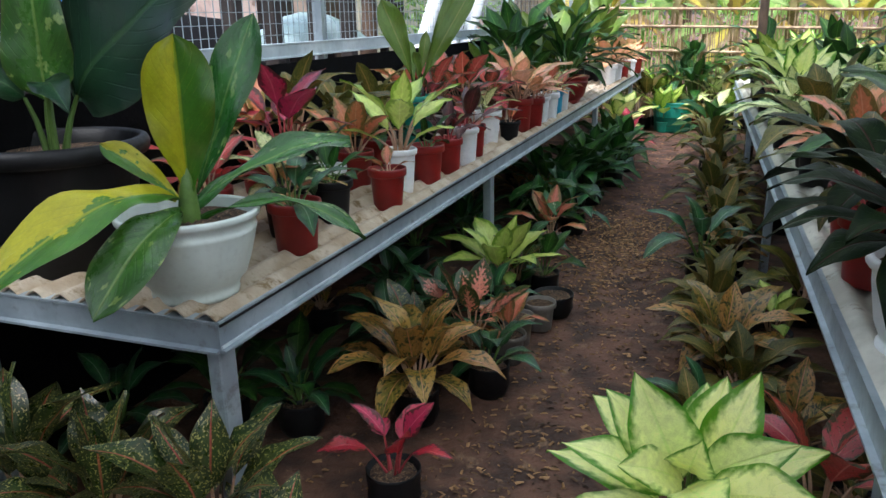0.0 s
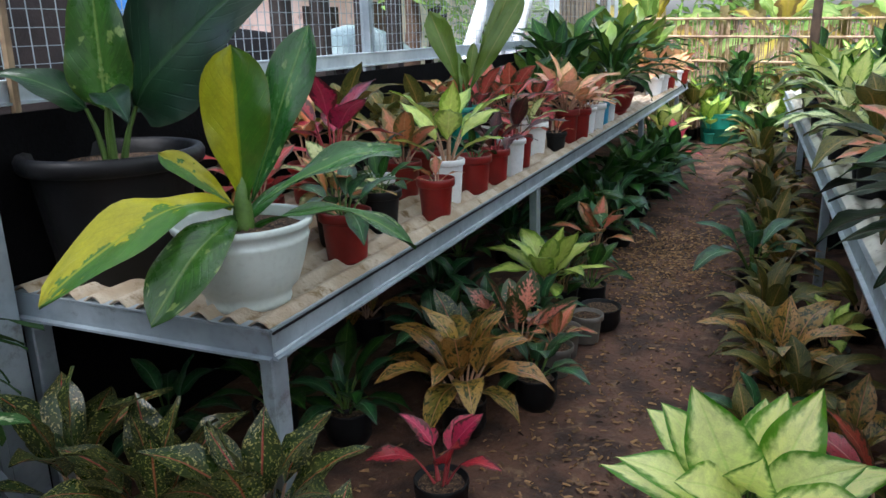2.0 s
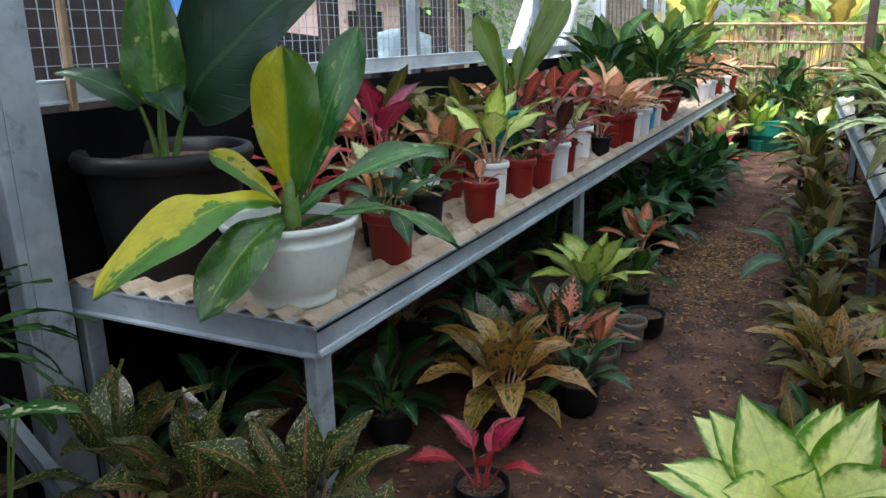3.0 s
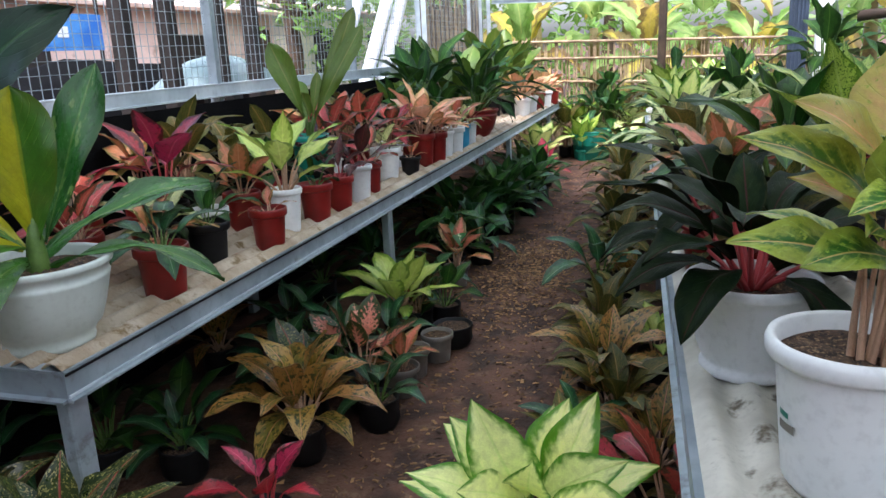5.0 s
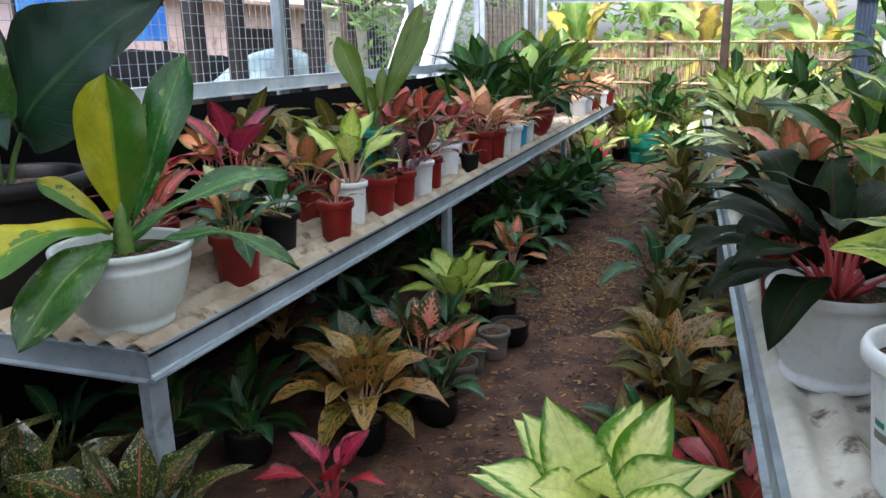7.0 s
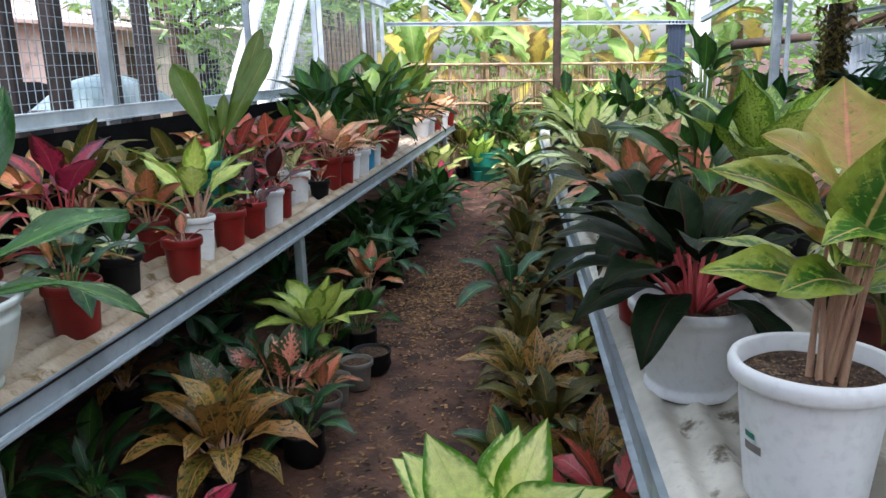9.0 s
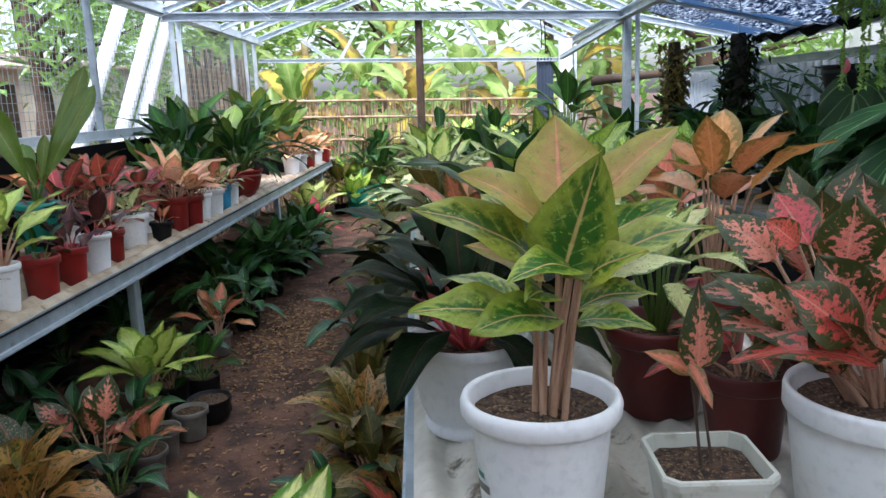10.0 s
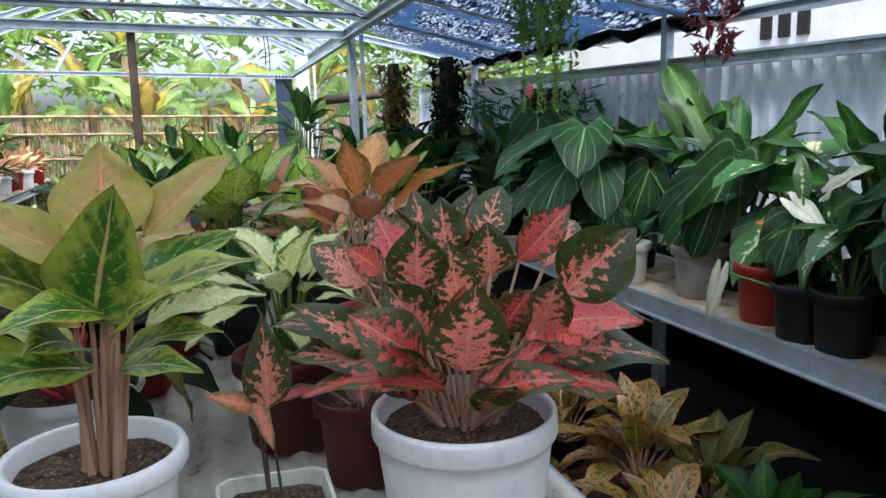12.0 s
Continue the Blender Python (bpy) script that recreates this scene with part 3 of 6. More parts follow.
def pot(parent, style, r, h, mat, label=""):
    """A lathed pot (or a square one) and the soil in it; meshes are shared by size."""
    key = (style, round(r, 3), round(h, 3), mat.name)
    if key not in POTMESH:
        g = Geo()
        if style == "bowl":
            prof = [(0.60 * r, 0), (0.62 * r, 0.012), (0.60 * r, 0.018), (0.66 * r, 0.03 + 0.04 * h), (0.745 * r, 0.25 * h), (0.83 * r, 0.45 * h), (0.90 * r, 0.66 * h), (0.93 * r, 0.76 * h), (0.945 * r, 0.80 * h), (0.925 * r, 0.81 * h), (0.94 * r, 0.90 * h), (0.99 * r, 0.925 * h), (r, 0.95 * h),
                    (r, 0.985 * h), (0.985 * r, h), (0.93 * r, h), (0.91 * r, 0.97 * h), (0.88 * r, 0.70 * h), (0.5 * r, 0.6 * h)]
            g.lathe(prof, 48)
        elif style == "ribbed":
            prof = [(0.70 * r, 0), (0.72 * r, 0.006), (0.72 * r, 0.016), (0.655 * r, 0.020), (0.67 * r, 0.03), (0.76 * r, 0.30 * h), (0.86 * r, 0.72 * h), (0.89 * r, 0.80 * h), (0.90 * r, 0.88 * h), (0.97 * r, 0.89 * h), (1.0 * r, 0.92 * h), (1.0 * r, 0.97 * h), (0.97 * r, h), (0.90 * r, h), (0.87 * r, 0.96 * h), (0.82 * r, 0.7 * h), (0.5 * r, 0.6 * h)]
            g.lathe(prof, 72, rib_amp=0.026, rib_rows=(3, 4, 5, 6))
        elif style == "tub":
            prof = [(0.80 * r, 0), (0.82 * r, 0.008), (0.93 * r, 0.70 * h), (0.942 * r, 0.80 * h), (0.98 * r, 0.81 * h), (1.0 * r, 0.835 * h), (1.0 * r, 0.965 * h), (0.985 * r, h), (0.94 * r, h), (0.915 * r, 0.96 * h), (0.88 * r, 0.8 * h), (0.5 * r, 0.75 * h)]
            g.lathe(prof, 56)
        elif style == "tall":
            prof = [(0.70 * r, 0), (0.72 * r, 0.008), (0.80 * r, 0.45 * h), (0.87 * r, 0.84 * h), (0.88 * r, 0.86 * h), (0.97 * r, 0.865 * h), (1.0 * r, 0.89 * h), (1.01 * r, 0.95 * h), (0.98 * r, 0.99 * h), (0.93 * r, h), (0.88 * r, 0.98 * h), (0.84 * r, 0.85 * h), (0.78 * r, 0.7 * h), (0.4 * r, 0.66 * h)]
            g.lathe(prof, 80, rib_amp=0.007, rib_rows=(1, 2, 3))
        elif style == "bag":
            prof = [(0.80 * r, 0), (0.92 * r, 0.02), (0.98 * r, 0.3 * h), (0.94 * r, 0.6 * h), (1.0 * r, 0.9 * h), (1.03 * r, h), (0.98 * r, 0.99 * h), (0.90 * r, 0.85 * h), (0.4 * r, 0.8 * h)]
            g.lathe(prof, 18, rib_amp=0.03, rib_rows=(1, 2, 3, 4))
        elif style == "square":
            def sq(k, z):
                c = 0.22
                return [(k * a, k * b, z) for a, b in ((1, -1 + c), (1, 1 - c), (1 - c, 1), (-1 + c, 1), (-1, 1 - c), (-1, -1 + c), (-1 + c, -1), (1 - c, -1))]
            rows = [(0.68 * r, 0), (0.70 * r, 0.01), (0.92 * r, 0.88 * h), (1.0 * r, 0.90 * h), (1.02 * r, 0.97 * h), (1.0 * r, h), (0.93 * r, h), (0.91 * r, 0.93 * h), (0.84 * r, 0.7 * h), (0.4 * r, 0.66 * h)]
            v, f = [], []
            for k, z in rows:
                v += sq(k, z)
            for j in range(len(rows) - 1):
                for k in range(8):
                    f.append((j * 8 + k, j * 8 + (k + 1) % 8, (j + 1) * 8 + (k + 1) % 8, (j + 1) * 8 + k))
            f.append(tuple(range(8))[::-1])
            g.add(v, f)
        else:
            prof = [(0.72 * r, 0), (0.74 * r, 0.006), (0.86 * r, 0.78 * h), (0.87 * r, 0.80 * h), (0.96 * r, 0.805 * h), (1.0 * r, 0.83 * h), (1.0 * r, 0.96 * h), (0.98 * r, h), (0.93 * r, h), (0.90 * r, 0.96 * h), (0.85 * r, 0.8 * h), (0.4 * r, 0.75 * h)]
            g.lathe(prof, 28)
        ob = g.make("pot", mat, smooth=True)
        for p in ob.data.polygons:
            p.use_smooth = style != "square"
        s = Geo()
        rnd = random.Random(repr(key))
        k = 0.86 * r
        n = 20
        top = 0.87 * h
        v = [(0, 0, top + 0.006)]
        f = []
        for ring in (0.35, 0.7, 1.0):
            for a in range(n):
                q = a * math.tau / n
                m = ring * (1 if style != "square" else min(1.25, 1 / max(abs(math.cos(q)), abs(math.sin(q)))))
                v.append((k * m * math.cos(q), k * m * math.sin(q), top + rnd.uniform(-0.006, 0.008) * (1 if ring < 1 else 0.3)))
        for a in range(n):
            f.append((0, 1 + a, 1 + (a + 1) % n))
            for q in (0, 1):
                f.append((1 + q * n + a, 1 + (q + 1) * n + a, 1 + (q + 1) * n + (a + 1) % n, 1 + q * n + (a + 1) % n))
        so = s.add(v, f).make("soil", POTSOIL, smooth=True)
        POTMESH[key] = (ob.data, so.data)
        bpy.data.objects.remove(ob)
        bpy.data.objects.remove(so)
    a, b = POTMESH[key]
    shell = new("pot", a)
    shell.parent = parent
    if label:
        shell["label"] = label
    new("soil", b).parent = shell
    return 0.87 * h


# species: blade shape, width ratio, arch, fold, stalk material, (top, low) blade angle, (top, low) stalk angle, stalk length in leaves
SPECIES = {
    "hero": ("ovate", 0.52, 0.10, 0.25, STEM_PINK, (62, -8), (84, 45), 0.75, "aglaonema"),
    "red": ("ellip", 0.56, 0.05, 0.18, STEM_PINK, (80, 18), (88, 48), 0.95, "aglaonema"),
    "dieff": ("ellip", 0.50, 0.08, 0.28, STEM_GREEN, (70, 5), (86, 50), 0.45, "dieffenbachia"),
    "lime": ("ellip", 0.48, 0.10, 0.30, STEM_PINK, (72, -5), (85, 45), 0.50, "aglaonema"),
    "gold": ("ellip", 0.42, 0.18, 0.40, STEM_PINK, (58, -18), (82, 35), 0.50, "aglaonema"),
    "spot": ("ellip", 0.46, 0.12, 0.28, STEM_PINK, (72, 5), (86, 45), 0.60, "aglaonema"),
    "magenta": ("ellip", 0.54, 0.10, 0.22, STEM_RED, (62, -8), (84, 40), 0.70, "aglaonema"),
    "redsm": ("ellip", 0.50, 0.10, 0.22, STEM_PINK, (58, -8), (84, 40), 0.65, "aglaonema"),
    "peach": ("ellip", 0.46, 0.08, 0.25, STEM_PINK, (64, 0), (84, 40), 0.55, "aglaonema"),
    "salmon": ("ellip", 0.44, 0.12, 0.25, STEM_PINK, (62, -15), (84, 40), 0.55, "aglaonema"),
    "dark": ("ellip", 0.42, 0.15, 0.22, STEM_RED, (44, -26), (78, 34), 0.60, "philodendron"),
    "green": ("lance", 0.42, 0.12, 0.25, STEM_GREEN, (66, -18), (84, 35), 0.65, "foliage_plant"),
    "teal": ("ellip", 0.40, 0.16, 0.25, STEM_GREEN, (55, -28), (80, 30), 0.55, "foliage_plant"),
    "pale": ("ellip", 0.48, 0.13, 0.28, STEM_GREEN, (58, -22), (84, 35), 0.55, "dieffenbachia"),
    "ylwmot": ("ovate", 0.50, 0.06, 0.25, STEM_GREEN, (74, 15), (86, 50), 0.45, "dieffenbachia"),
    "olive": ("ellip", 0.38, 0.18, 0.30, STEM_PINK, (60, -25), (82, 32), 0.40, "croton"),
    "orange": ("ellip", 0.54, 0.08, 0.25, STEM_PINK, (58, 0), (84, 45), 0.85, "aglaonema"),
    "maroon": ("lance", 0.36, 0.12, 0.30, STEM_RED, (62, -5), (84, 40), 0.45, "cordyline"),
    "bird": ("paddle", 0.34, 0.05, 0.25, STEM_GREEN, (80, 45), (86, 60), 0.15, "foliage_plant"),
    "anth": ("heart", 0.78, 0.08, 0.18, STEM_GREEN, (-15, -60), (72, 40), 0.95, "anthurium"),
    "wvar": ("heart", 0.60, 0.10, 0.22, STEM_GREEN, (10, -55), (74, 40), 1.0, "syngonium"),
    "feather": ("strap", 0.05, 0.16, 0.2, STEM_GREEN, (50, -30), (80, 40), 0.5, "fern"),
    "fern": ("strap", 0.14, 0.14, 0.2, STEM_GREEN, (60, -30), (80, 40), 0.5, "fern"),
}
SPECIES["limeb"] = ("lance", 0.44, 0.08, 0.28, STEM_PINK, (58, 6), (80, 48), 0.62, "aglaonema")
MATOF = {"fern": "green", "feather": "green", "limeb": "lime"}
STEMS = {}


def stems_mesh(parent, segs, mat, r=0.006):
    """Leaf stalks: one shared, slightly bowed unit stalk, laid between two points each."""
    if mat.name not in STEMS:
        v = []
        for q, (y, rr, zz_) in enumerate(((0, 1.5, 0), (0.3, 1.15, 0.6), (0.65, 0.9, 0.8), (1, 0.7, 0))):
            v += [(rr * math.cos(k * math.tau / 7), y, rr * math.sin(k * math.tau / 7) + zz_) for k in range(7)]
        f = [(q * 7 + k, q * 7 + (k + 1) % 7, (q + 1) * 7 + (k + 1) % 7, (q + 1) * 7 + k) for q in range(3) for k in range(7)]
        me = bpy.data.meshes.new("stalk")
        me.from_pydata(v, [], f)
        me.polygons.foreach_set("use_smooth", [True] * len(me.polygons))
        me.materials.append(mat)
        STEMS[mat.name] = me
    for a, b in segs:
        a, b = Vector(a), Vector(b)
        d = b - a
        if d.length < 1e-3:
            continue
        y = d.normalized()
        x = y.cross(Vector((0, 0, 1)))
        x = x.normalized() if x.length > 1e-3 else Vector((1, 0, 0))
        m = Matrix((x, y, x.cross(y))).transposed().to_4x4()
        ob = new("stalk", STEMS[mat.name])
        ob.parent = parent
        ob.matrix_basis = Matrix.Translation(a) @ m @ Matrix.Diagonal((r, d.length, r, 1))


def crown(e, species, z, n, L, seed, spread=1.0, lift=0.0, lean=(0, 0), fine=False, mats=None):
    """Leaves set on a spiral round the stem, upright in the middle and lying out below."""
    kind, ratio, bow, fold, stem, (t0, t1), (s0, s1), sl, _ = SPECIES[species]
    rnd = random.Random(seed)
    segs = []
    turn = rnd.uniform(0, 360)
    for i in range(n):
        f = i / max(1, n - 1)
        az = radians(turn + i * 137.5 + rnd.uniform(-14, 14))
        pe = radians(s0 + (s1 - s0) * f + rnd.uniform(-8, 8))
        le = radians(t0 + (t1 - t0) * f ** 0.8 + rnd.uniform(-14, 14))
        ll = L * (0.72 + 0.34 * math.sin(math.pi * (0.15 + 0.75 * f))) * rnd.uniform(0.85, 1.12)
        p = sl * L * rnd.uniform(0.75, 1.15) * (1.0 - 0.25 * f)
        o = Vector((math.cos(az), math.sin(az), 0))
        base = Vector((lean[0] * 0.3, lean[1] * 0.3, z - 0.01)) + o * 0.012
        top = base + p * (math.cos(pe) * o * spread + Vector((0, 0, math.sin(pe)))) + Vector((lean[0], lean[1], lift))
        tip = top + ll * (math.cos(le) * o * spread + Vector((0, 0, math.sin(le)))).normalized()
        m = (mats[i % len(mats)] if mats else MATOF.get(species, species))
        me = blade(kind, ratio, bow if le < radians(55) else bow * 0.5, fold, m, rnd.randrange(3), 12 if fine else 8, 8 if fine else 4)
        nrm = Vector((-math.sin(le) * o.x, -math.sin(le) * o.y, math.cos(le)))
        if le > radians(40):
            nrm = Vector((-o.x * math.sin(le), -o.y * math.sin(le), math.cos(le))) + Vector((rnd.uniform(-.4, .4), rnd.uniform(-.4, .4), 0))
        leaf_between(e, me, top, tip, nrm)
        segs.append((base, top))
    stems_mesh(e, segs, stem, max(0.003, 0.022 * L))


POTLOOK = {"red": (RED_PL, "red pot"), "white": (WHITE_PL, "white pot"), "black": (BLACK_PL, "black pot"), "grey": (GREY_PL, "dusty grey pot"), "off": (GREYWHITE_PL, "off-white pot"), "blue": (BLUE_PL, "sky-blue pot"), "teal": (TEAL_PL, "teal pot"), "maroon": (MAROON_PL, "maroon pot")}
LOOK = {"hero": "yellow-green leaves with pink midribs", "red": "coral-red leaves edged dark green", "dieff": "cream-lime leaves edged green", "lime": "bright lime leaves", "limeb": "wide-spread pale lime leaves", "gold": "mottled golden-olive leaves", "spot": "dark speckled leaves, pink ribs", "magenta": "magenta-red leaves", "redsm": "red leaves edged olive",
        "peach": "pale peach leaves", "salmon": "salmon and olive leaves", "dark": "dark glossy leaves", "green": "deep green glossy leaves", "teal": "blue-green leaves", "pale": "pale mottled cream-green leaves", "ylwmot": "yellow-green mottled leaves", "olive": "narrow olive-gold leaves", "orange": "orange leaves flecked green",
        "maroon": "narrow maroon leaves", "bird": "upright olive paddle leaves", "anth": "heart-shaped leaves with pale veins", "wvar": "white-patched green leaves", "fern": "narrow arching green fronds", "feather": "thin feathery dark green fronds"}


def potted(species, x, y, z, look_, style, r, h, n, L, where, group="", spread=1.0, lift=0.0, fine=False, mats=None, lean=(0, 0), seed=None):
    mat, words = POTLOOK[look_]
    e = thing(SPECIES[species][8], (x, y, z), LOOK[species] + " in a " + words + " " + where, "potted plant", group)
    zz = pot(e, style, r, h, mat)
    crown(e, species, zz, n, L, seed if seed is not None else int(x * 971 + y * 577 + z * 13), spread, lift, lean, fine, mats)
    return e


# ---- benches ----
TOP = 0.645


def bench(name, x0, x1, y0, y1, top, legs, label, sheet, deck):
    e = thing(name, ((x0 + x1) / 2, (y0 + y1) / 2, 0), label, "plant bench")
    ox, oy = (x0 + x1) / 2, (y0 + y1) / 2

    def at(x, y, z):
        return (x - ox, y - oy, z)
    rail = 0.075
    for nm, a, b in (("rail", at(x1, y1, top - rail), at(x1, y0, top - rail)), ("rail", at(x0, y0, top - rail), at(x0, y1, top - rail)),
                     ("end_rail", at(x1 - 0.002, y0, top - rail), at(x0 + 0.002, y0, top - rail)), ("end_rail", at(x0 + 0.002, y1, top - rail), at(x1 - 0.002, y1, top - rail))):
        g = Geo().prism(a, b, c_outline(0.035, rail))
        g.make(nm, STEEL, e)
    # dark strip stands for the shaded groove under the sheet's edge
    Geo().box(at(x1 + 0.0005, y0 + 0.002, top - 0.013), at(x1 + 0.0042, y1 - 0.002, top - 0.007)).make("trim_strip", BLACK_PL, e, "thin dark strip drawn for the shaded groove")
    # paler strip puts the highlight on the rail's lower lip
    Geo().box(at(x1 + 0.001, y0 + 0.002, top - rail + 0.010), at(x1 + 0.006, y1 - 0.002, top - rail + 0.016)).make("rail_lip", STEEL_LIGHT, e)
    for y in legs:
        for x, sx in ((x1 - 0.055, 1), (x0 + 0.015, -1)):
            g = Geo().box(at(x, y, 0), at(x + 0.038, y + 0.062, top - rail + 0.004), 0.004)
            g.make("leg", STEEL, e)
    for k, y in enumerate(np.arange(y0 + 0.5, y1 - 0.1, 0.62)):
        Geo().box(at(x0 + 0.03, y, top - 0.05), at(x1 - 0.03, y + 0.03, top - 0.024)).make("crossbar", STEEL, e)
    if sheet == "corrugated":
        n = int((x1 - x0 - 0.01) / 0.085 * 10)
        v, f = [], []
        xs = [x0 + 0.004 + i * (x1 - x0 - 0.008) / n for i in range(n + 1)]
        ys = [y0 + 0.003, y0 + 0.9, y0 + 1.8, y0 + 2.7, y0 + 3.6, y1]
        for layer, dz in ((0, 0.0), (1, -0.006)):
            for y in ys:
                for x in xs:
                    v.append(at(x, y, top + 0.008 + 0.011 * math.cos((x - x1) / 0.085 * math.tau + 2.6) + dz))
        m = n + 1
        k = m * len(ys)
        for j in range(len(ys) - 1):
            for i in range(n):
                f.append((j * m + i, j * m + i + 1, (j + 1) * m + i + 1, (j + 1) * m + i))
                f.append((k + j * m + i, k + (j + 1) * m + i, k + (j + 1) * m + i + 1, k + j * m + i + 1))
        for i in range(n):
            f.append((i, k + i, k + i + 1, i + 1))
        mesh_ob("corrugated_sheet", v, f, deck, e)
    else:
        w = (x1 - x0 - 0.02) / 3
        for i in range(3):
            Geo().box(at(x0 + 0.01 + i * w, y0 + 0.004, top - 0.012), at(x0 + 0.01 + (i + 1) * w - 0.006, y1 - 0.004, top - 0.004), 0.003).make("board", deck, e)
    return e


bench("plant_bench", -1.60, -0.745, 1.62, 9.75, TOP, (1.635, 3.74, 6.70, 8.9), "long galvanised steel bench topped with weathered corrugated cement sheet", "corrugated", CORR)
SKEW = radians(2.5)  # the middle bench stands slightly askew to the others
mid_bench = bench("plant_bench", 0.585, 1.60, 1.10, 8.7, 0.612, (1.66, 4.28, 6.3, 8.5), "long galvanised steel bench topped with pale corrugated sheet", "corrugated", BOARD)
mid_bench.matrix_basis = Matrix.Translation((0.585, 1.5, 0)) @ Matrix.Rotation(SKEW, 4, "Z") @ Matrix.Translation((-0.585, -1.5, 0)) @ mid_bench.matrix_basis
LEAN = radians(4)
wall_bench = bench("plant_bench", 2.56, 3.06, 0.3, 6.6, 0.62, (0.4, 3.4, 6.4), "galvanised bench along the zinc sheet wall", "flat", CORR)
wall_bench.matrix_basis = Matrix.Translation((2.56, 1.9, 0)) @ Matrix.Rotation(LEAN, 4, "Z") @ Matrix.Translation((-2.56, -1.9, 0)) @ wall_bench.matrix_basis

# ---- mesh wall beside the first bench ----
WX = -1.66
wall = thing("wall_west", (WX, 0, 0), "steel post and rail wall with welded wire mesh above dark shade cloth", "wall")
tagged(wall, kind="structure")


def loc_(x, y, z):
    return (x - WX, y, z)


for y, w in ((3.80, 0.06), (5.60, 0.05), (7.16, 0.05), (7.34, 0.05), (9.0, 0.04), (9.55, 0.04), (10.0, 0.05)):
    g = Geo().prism(loc_(WX, y, 0), loc_(WX, y, 2.55), c_outline(w * 0.6, w, 0.005, 0.015), up=(0, 1, 0))
    g.make("post", STEEL if 2 < y < 6 else STEEL_LIGHT, wall)
Geo().box(loc_(-1.606, 1.47, 0), loc_(-1.540, 1.50, 2.55), 0.003).box(loc_(-1.606, 1.50, 0), loc_(-1.598, 1.60, 2.55)).box(loc_(-1.548, 1.50, 0), loc_(-1.540, 1.60, 2.55)).make("post", STEEL, wall, "wide galvanised channel post")
Geo().prism(loc_(WX + 0.02, 7.3, 1.12), loc_(WX + 0.02, 0.9, 1.12), c_outline(0.045, 0.065)).make("rail", STEEL_LIGHT, wall)
Geo().prism(loc_(WX + 0.02, 10, 2.05), loc_(WX + 0.02, 0.9, 2.05), c_outline(0.045, 0.075)).make("top_rail", STEEL_LIGHT, wall)
Geo().box(loc_(-1.622, 0.9, -0.03), loc_(-1.612, 7.2, 1.10)).make("shade_cloth", BLACKNET, wall, "black cloth that blocks light")
for ya, yb in ((0.9, 1.56), (1.69, 3.80), (3.86, 5.60), (5.65, 7.16), (7.4, 10.0)):
    g = Geo()
    for y in np.arange(ya, yb, 0.05):
        g.box(loc_(WX - 0.022, y, 1.15), loc_(WX - 0.0195, y + 0.0025, 2.06))
    for z in np.arange(1.17, 2.06, 0.05):
        g.box(loc_(WX - 0.0195, ya, z), loc_(WX - 0.017, yb, z + 0.0025))
    g.make("wire_mesh", STEEL, wall, "welded wire mesh panel")
Geo().tube([loc_(WX + 0.03, 1.74, 0.0), loc_(WX + 0.03, 1.77, 1.2), loc_(WX + 0.03, 1.80, 2.4)], [0.014, 0.013, 0.011], 8).make("bamboo_stake", BAMBOO, wall, "thin bamboo stake")
Geo().prism((0.03, 1.40, 0.35), (0.32, 1.44, 0.0), c_outline(0.03, 0.05)).make("brace", STEEL, wall)
# brown slat screen further along
rnd = random.Random(5)
for i in range(46):
    y = 7.45 + i * 0.056
    Geo().box(loc_(WX - 0.10, y, 0), loc_(WX - 0.085, y + rnd.uniform(0.03, 0.05), rnd.uniform(1.65, 1.9))).make("slat", BAMBOO if i % 3 else WOOD, wall)

# ---- bamboo fence at the end ----
fence = thing("bamboo_fence", (0, 10.15, 0), "dry split-bamboo fence tied to three rails", "fence")
for i in range(140):
    x = -1.7 + i * 0.029 + rnd.uniform(-0.012, 0.012)
    zt = 1.33 - 0.035 * (x + 1) + rnd.uniform(-0.05, 0.07)
    r = rnd.uniform(0.006, 0.012)
    lean = rnd.uniform(-0.03, 0.03)
    Geo().tube([(x, rnd.uniform(-0.015, 0.015), 0), (x + lean, 0, zt)], [r, r * 0.8], 5).make("slat", BAMBOO, fence)
for z in (0.82, 1.10, 1.30):
    Geo().tube([(-1.75, -0.025, z + 0.05), (0.2, -0.03, z), (2.3, -0.025, z - 0.05)], 0.016, 7).make("rail", BAMBOO, fence)
Geo().tube([(0.42, -3.3, 0), (0.44, -3.28, 1.0), (0.45, -3.26, 1.98)], [0.036, 0.034, 0.032], 9).make("prop", WOOD).matrix_basis = Matrix.Translation((0, 10.15, 0))
prop = bpy.data.objects["prop"]
prop.name = "roof_prop"
tagged(prop, "brown bamboo prop under the roof truss", "post")

# ---- roof frame ----
roof = thing("roof_frame", (0.3, 6.85, 0), "pale steel roof trusses over the nursery", "roof frame")
tagged(roof, kind="structure")


def rl(x, y, z):
    return (x - 0.3, y - 6.85, z)


def bar(name, a, b, w=0.05, h=0.05, mat=STEEL_LIGHT):
    Geo().prism(rl(*a), rl(*b), c_outline(w, h, 0.004, 0.01), up=(0, 0, 1)).make(name, mat, roof)


